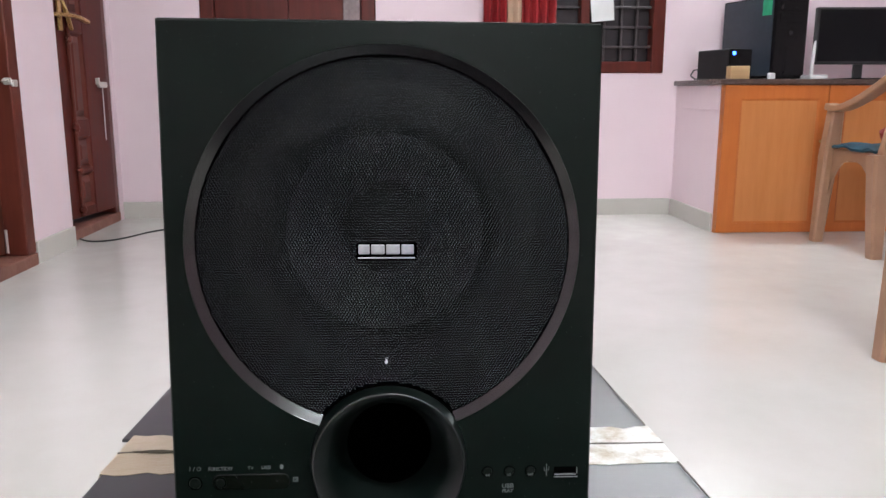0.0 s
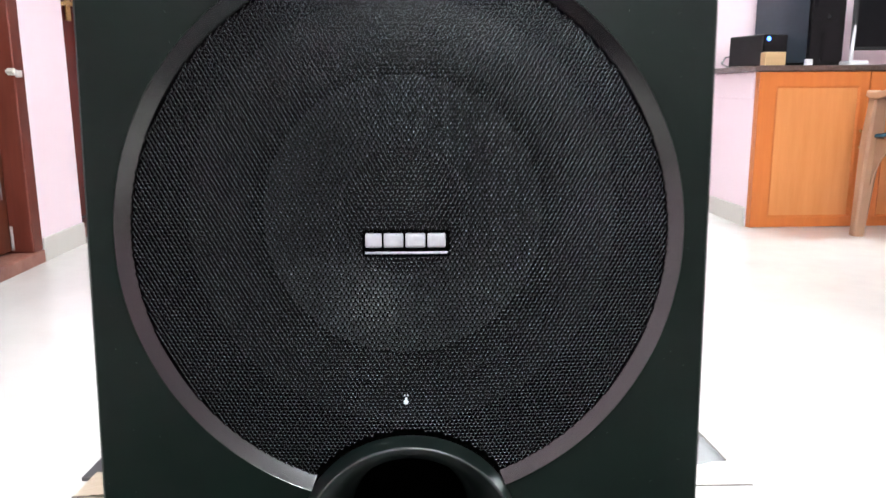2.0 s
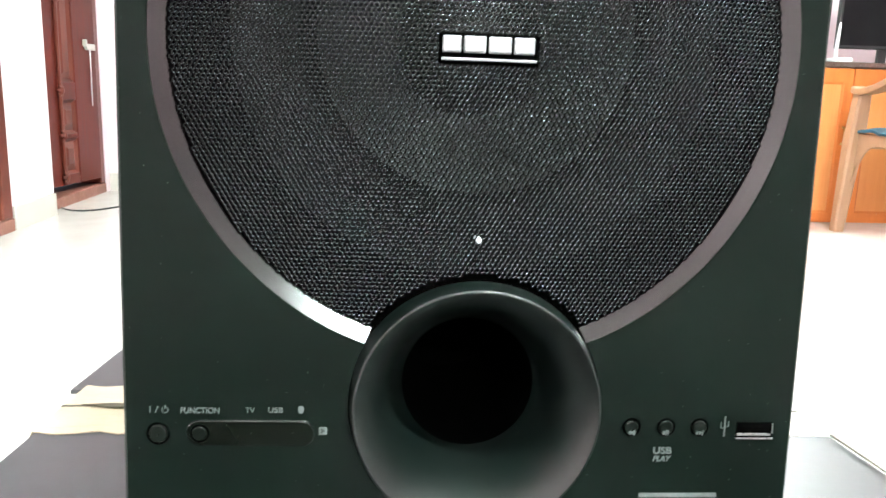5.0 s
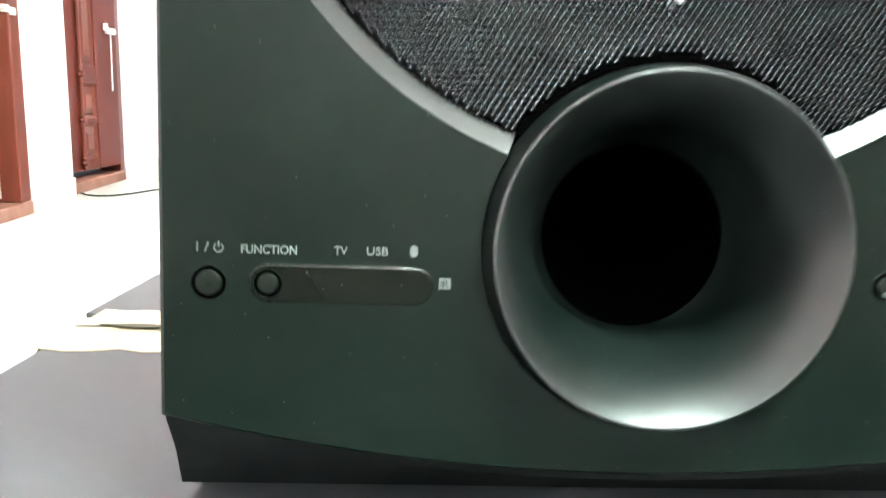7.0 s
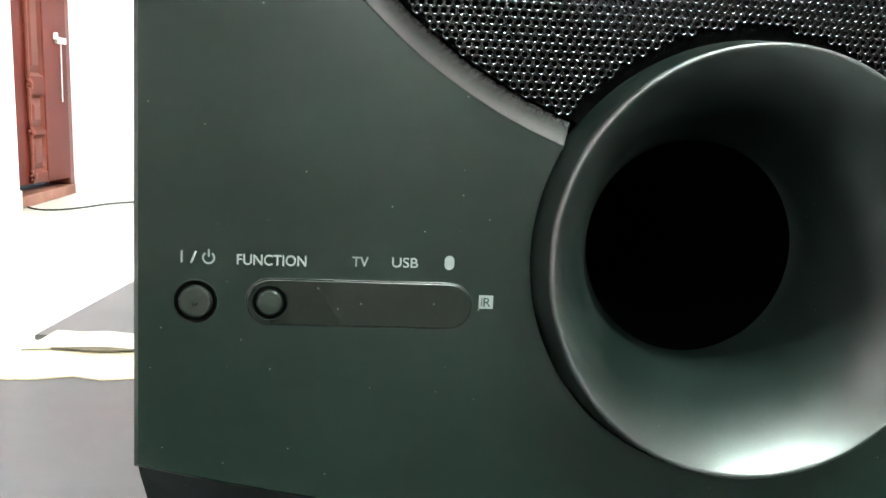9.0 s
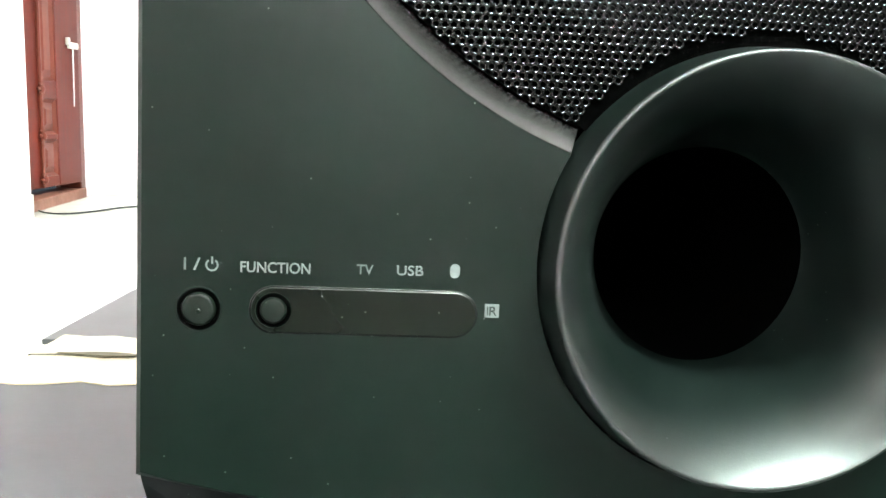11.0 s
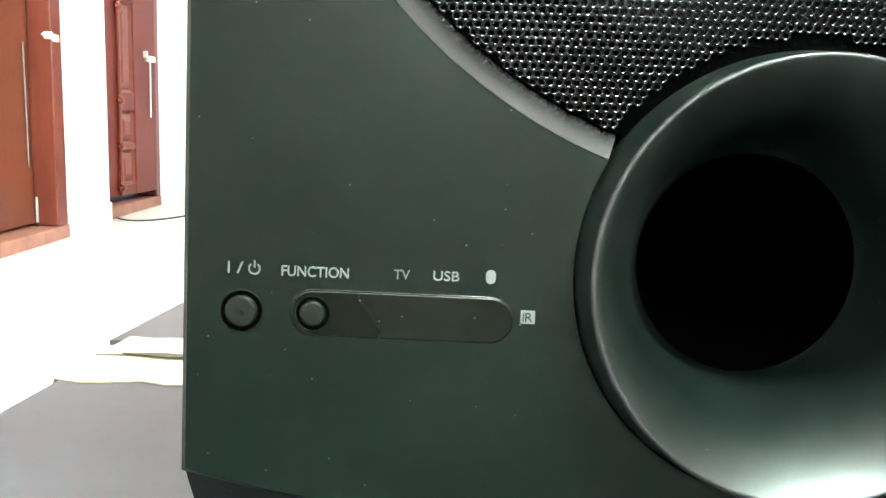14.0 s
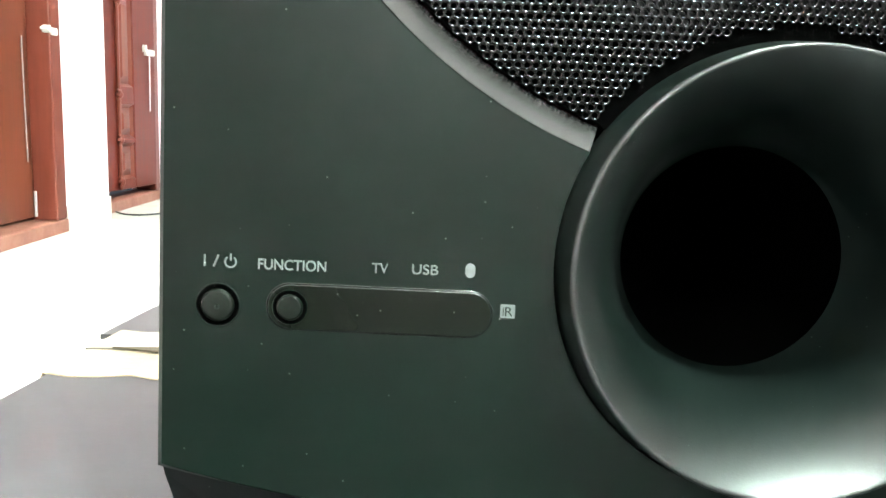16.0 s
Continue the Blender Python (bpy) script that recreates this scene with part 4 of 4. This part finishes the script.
for wdt in (0.0078, 0.0092, 0.0094, 0.0086):
    spart("badge_block", box(bx, bx + wdt - 0.0009, -0.0081, -0.006, 0.4970, 0.5030, 0.0007), M_SILVER, badge)
    bx += wdt
spart("badge_bar", box(-0.0158, 0.0195, -0.0077, -0.006, 0.4942, 0.4951, 0.0003), M_SILVER, badge)
# small pale dot set at the mesh to paint a glint
spart("indicator", lathe([(0.0, -0.0036), (0.0008, -0.0034), (0.0011, -0.0026), (0.0011, 0.006)], (0.0012, 0.4270), 16), M_GLINTDOT, None, "tiny pale dot standing for a glint at the mesh", True)


# controls at the lower corners of the panel
def button(cx, cz, r, name, label, gap=0.0009, proud=0.0):
    """A round push button inside a narrow dark groove."""
    o = spart(name, lathe([(0.0, -0.0007 - proud), (r * 0.74, -0.0008 - proud), (r * 0.88, -0.00075 - proud), (r * 0.95, -0.0005 - proud), (r, -0.0001), (r, 0.0004)], (cx, cz), 48), M_BTN, None, label, True, 1.0)
    spart("groove", lathe([(r - 0.0001, -0.00012 - proud), (r + gap, -0.00012 - proud)], (cx, cz), 48), M_VOID, o)
    spart("groove_rim", lathe([(r + gap, -0.00012 - proud), (r + gap + 0.00012, -0.0002 - proud), (r + gap + 0.0004, -0.00003)], (cx, cz), 48), M_FACE, o, "", True, 1.2)
    return o


def stadium(x0, x1, zc, h, n=14):
    r = h / 2
    a = [(x1 - r + r * math.cos(q), zc + r * math.sin(q)) for q in [-math.pi / 2 + math.pi * i / n for i in range(n + 1)]]
    c = [(x0 + r + r * math.cos(q), zc + r * math.sin(q)) for q in [math.pi / 2 + math.pi * i / n for i in range(n + 1)]]
    return a + c


pw = button(-0.1217, 0.3477, 0.0037, "power_button", "round black power button")
spart("dimple", lathe([(0.0, -0.0009), (0.0003, -0.00095), (0.0006, -0.0007)], (-0.1217, 0.3474), 12), M_BTN, pw, "", True)
fb = button(-0.1058, 0.3479, 0.0030, "function_button", "round black function button in a long slot", 0.0007, 0.0003)


def slot_ring(grow, y):
    return ring(stadium(-0.1108 - grow, -0.0613 + grow, 0.3480, 0.0100 + 2 * grow), y)


# long flush window: raised slab, dark joint and the panel's softened edge
t = bmesh.new()
loops = [slot_ring(g_, y_) for g_, y_ in ((0.00034, -0.00001), (0.00027, -0.00013), (0.00021, -0.00014), (0.00014, -0.00005))]
for p, q in zip(loops, loops[1:]):
    bridge(p, q)
# both slot edges use the lightened plastic for their bright highlight lines
spart("slot_rim", t, M_EDGEGLINT, None, "softened edge round the indicator slot", True, 1.0)
t = bmesh.new()
bridge(slot_ring(0.00018, -0.00009), slot_ring(-0.00006, -0.00009))
spart("slot_joint", t, M_VOID, None, "thin dark joint round the indicator window")
t = bmesh.new()
loops = [slot_ring(g_, y_) for g_, y_ in ((0.0, -0.00008), (-0.00008, -0.00024), (-0.00022, -0.00034))]
for p, q in zip(loops, loops[1:]):
    bridge(p, q)
spart("slot_edge", t, M_EDGEGLINT, None, "glossy rounded edge of the indicator window", True, 1.0)
t = bmesh.new()
t.faces.new(slot_ring(-0.00022, -0.00034))
spart("slot_window", t, M_WINDOW, None, "smoked indicator window")

ZP = 0.3562 - Z0
lettering("print", "FUNCTION", 0.0033, (-0.1130, ZP - 0.0001), M_PRINT, sub, "pale printed word on the panel", bold=0.00003, width=0.0149)
lettering("print", "TV", 0.0031, (-0.0881, ZP + 0.0002), M_PRINT, sub, "", bold=0.00002, width=0.0036)
lettering("print", "USB", 0.0031, (-0.0793, ZP + 0.0003), M_PRINT, sub, "", bold=0.00002, width=0.0058)
lettering("print", "USB", 0.0040, (0.0768, 0.3402 - Z0), M_PRINT, sub, "", bold=0.0001, width=0.0078)
lettering("print", "PLAY", 0.0032, (0.0768, 0.3370 - Z0), M_PRINT, sub, "", shear=0.25, bold=0.0001, width=0.0078)
spart("print", box(-0.1249, -0.1245, -0.0002, 0.0, 0.3562, 0.3588), M_PRINT)
t = box(-0.0002, 0.0002, -0.0002, 0.0, -0.0014, 0.0014)
bmesh.ops.transform(t, matrix=pose(-0.1222, 0, 0.3575, 0, 22, 0), verts=t.verts[:])
spart("print", t, M_PRINT)
t = bmesh.new()
pr = []
for k in range(25):
    a = math.radians(125 + 290 * k / 24)
    pr.append([t.verts.new((-0.1190 + r * math.cos(a), -0.0002, 0.3574 + r * math.sin(a))) for r in (0.0010, 0.0014)])
for p, q in zip(pr, pr[1:]):
    t.faces.new((p[0], p[1], q[1], q[0]))
box(-0.11918, -0.11882, -0.0002, 0.0, 0.3576, 0.3592, bm=t)
spart("print", t, M_PRINT)
t = bmesh.new()
t.faces.new(ring(stadium(-0.0016, 0.0016, 0.0, 0.0022), 0.0))
bmesh.ops.transform(t, matrix=pose(-0.0665, -0.0002, 0.3578, 0, 90, 0), verts=t.verts[:])
spart("print", t, M_PRINT, None, "pale oval mark")
t = box(-0.0594, -0.0562, -0.0002, 0.0, 0.3476, 0.3506)
spart("print", t, M_PRINT, None, "small pale square mark")
spart("print", box(-0.0589, -0.0587, -0.0003, 0.0, 0.3481, 0.3501), M_FACE)
lettering("print", "R", 0.0030, (-0.0584, 0.34805 - Z0), M_FACE, sub, "dark letter on the square mark", width=0.0017)

for cx_ in (0.0670, 0.0815, 0.0955):
    button(cx_, 0.3515, 0.0030, "track_button", "small round black track button")


def triangle(cx, cz, w, sgn):
    t = bmesh.new()
    t.faces.new([t.verts.new(v) for v in ((cx - sgn * w, -0.0011, cz - 0.0011), (cx - sgn * w, -0.0011, cz + 0.0011), (cx + sgn * w, -0.0011, cz))])
    return t


for cx_, kinds in ((0.0670, "<<|"), (0.0815, ">||"), (0.0955, ">>|")):
    t = bmesh.new()
    off = -0.0016
    for ch in kinds:
        if ch == "|":
            box(cx_ + off, cx_ + off + 0.0004, -0.0012, -0.001, 0.3484, 0.3506, bm=t)
            off += 0.0008
        else:
            merge(t, triangle(cx_ + off + 0.0006, 0.3495, 0.0006, -1 if ch == "<" else 1))
            off += 0.0013
    spart("print", t, M_PRINT)
t = cyl((0.1062, -0.0001, 0.3478), (0.1062, -0.0001, 0.3562), 0.0003, seg=6)
box(0.1045, 0.1048, -0.0003, 0.0, 0.3515, 0.3538, bm=t)
box(0.1045, 0.1062, -0.0003, 0.0, 0.3512, 0.3515, bm=t)
box(0.1076, 0.1079, -0.0003, 0.0, 0.3520, 0.3543, bm=t)
box(0.1062, 0.1079, -0.0003, 0.0, 0.3517, 0.3520, bm=t)
spart("print", t, M_PRINT)
usb = spart("usb_socket", box(0.1112, 0.1265, -0.0003, 0.0005, 0.3470, 0.3540, 0.0002, 1), M_DARK, None, "dark data socket with a bright steel tongue")
spart("steel_tongue", box(0.1114, 0.1256, -0.0008, 0.0, 0.3484, 0.3493), M_STEEL, usb)
spart("steel_shell", box(0.1112, 0.1268, -0.0006, 0.0, 0.3468, 0.3473), M_STEEL, usb)
spart("steel_shell", box(0.1262, 0.1266, -0.0006, 0.0, 0.3494, 0.3536), M_STEEL, usb)
spart("print", box(0.0720, 0.1050, -0.0002, 0.0, 0.3213, 0.3231), M_PRINT, None, "pale printed line of small type")

# ---- cable on the floor by the far door ----
pts_ = bezier((-1.54, 3.42, 0.004), (-1.40, 3.22, 0.004), (-1.29, 3.52, 0.004), 10) + bezier((-1.29, 3.52, 0.004), (-1.24, 3.70, 0.004), (-1.00, 3.80, 0.004), 10)[1:]
tagged(part("floor_cable", sweep(pts_, [0.007] * len(pts_), [0.007] * len(pts_)), M_BLACK, smooth=True), "thin dark cable lying loosely on the tiles", "cable")


# ---- lamps ----
def tube_light(x, y, z, turn, lit, length=1.2, up=0.0):
    o = thing("tube_light", "unseen white fluorescent tube light fixed to the " + ("ceiling" if up else "wall"), "lamp", "tube lights", (x, y, z), turn)
    o.matrix_basis = pose(x, y, z, -up, 0, turn)
    part("batten", box(-length / 2 - 0.03, length / 2 + 0.03, -0.03, 0.0, -0.025, 0.025, 0.004), M_WHITE, o)
    for s in (-1, 1):
        part("holder", box(s * (length / 2 + 0.005) - 0.012, s * (length / 2 + 0.005) + 0.012, -0.075, -0.031, -0.018, 0.018, 0.004), M_WHITE, o)
    part("tube", cyl((-length / 2, -0.055, 0), (length / 2, -0.055, 0), 0.018, seg=16), lit, o, "glowing fluorescent tube")


tube_light(0.45, YF, 2.45, 180, M_TUBEOLD)
tube_light(0.8, -1.0, ZC, 0, M_TUBE, up=-90.0)
# unseen fill lamp, added to brighten the pink side of the counter
tube_light(XL, 0.9, 2.45, 90, M_TUBEFILL)
tube_light(1.65, YB, 2.34, 0, M_TUBEDIM)

# ---- floor tiles ----
TS = 0.6
t = box(0, TS, 0, TS, -0.0038, 0.0)
tile_mesh = bpy.data.meshes.new("tile")
t.to_mesh(tile_mesh)
t.free()
tile_mesh.materials.append(M_FLOOR)
x = XL - 0.2
while x < XR:
    y = YF - 0.1
    while y < YB:
        o = new("tile", tile_mesh)
        o.parent = floor
        o.matrix_basis = pose(x, y, 0)
        y += TS
    x += TS
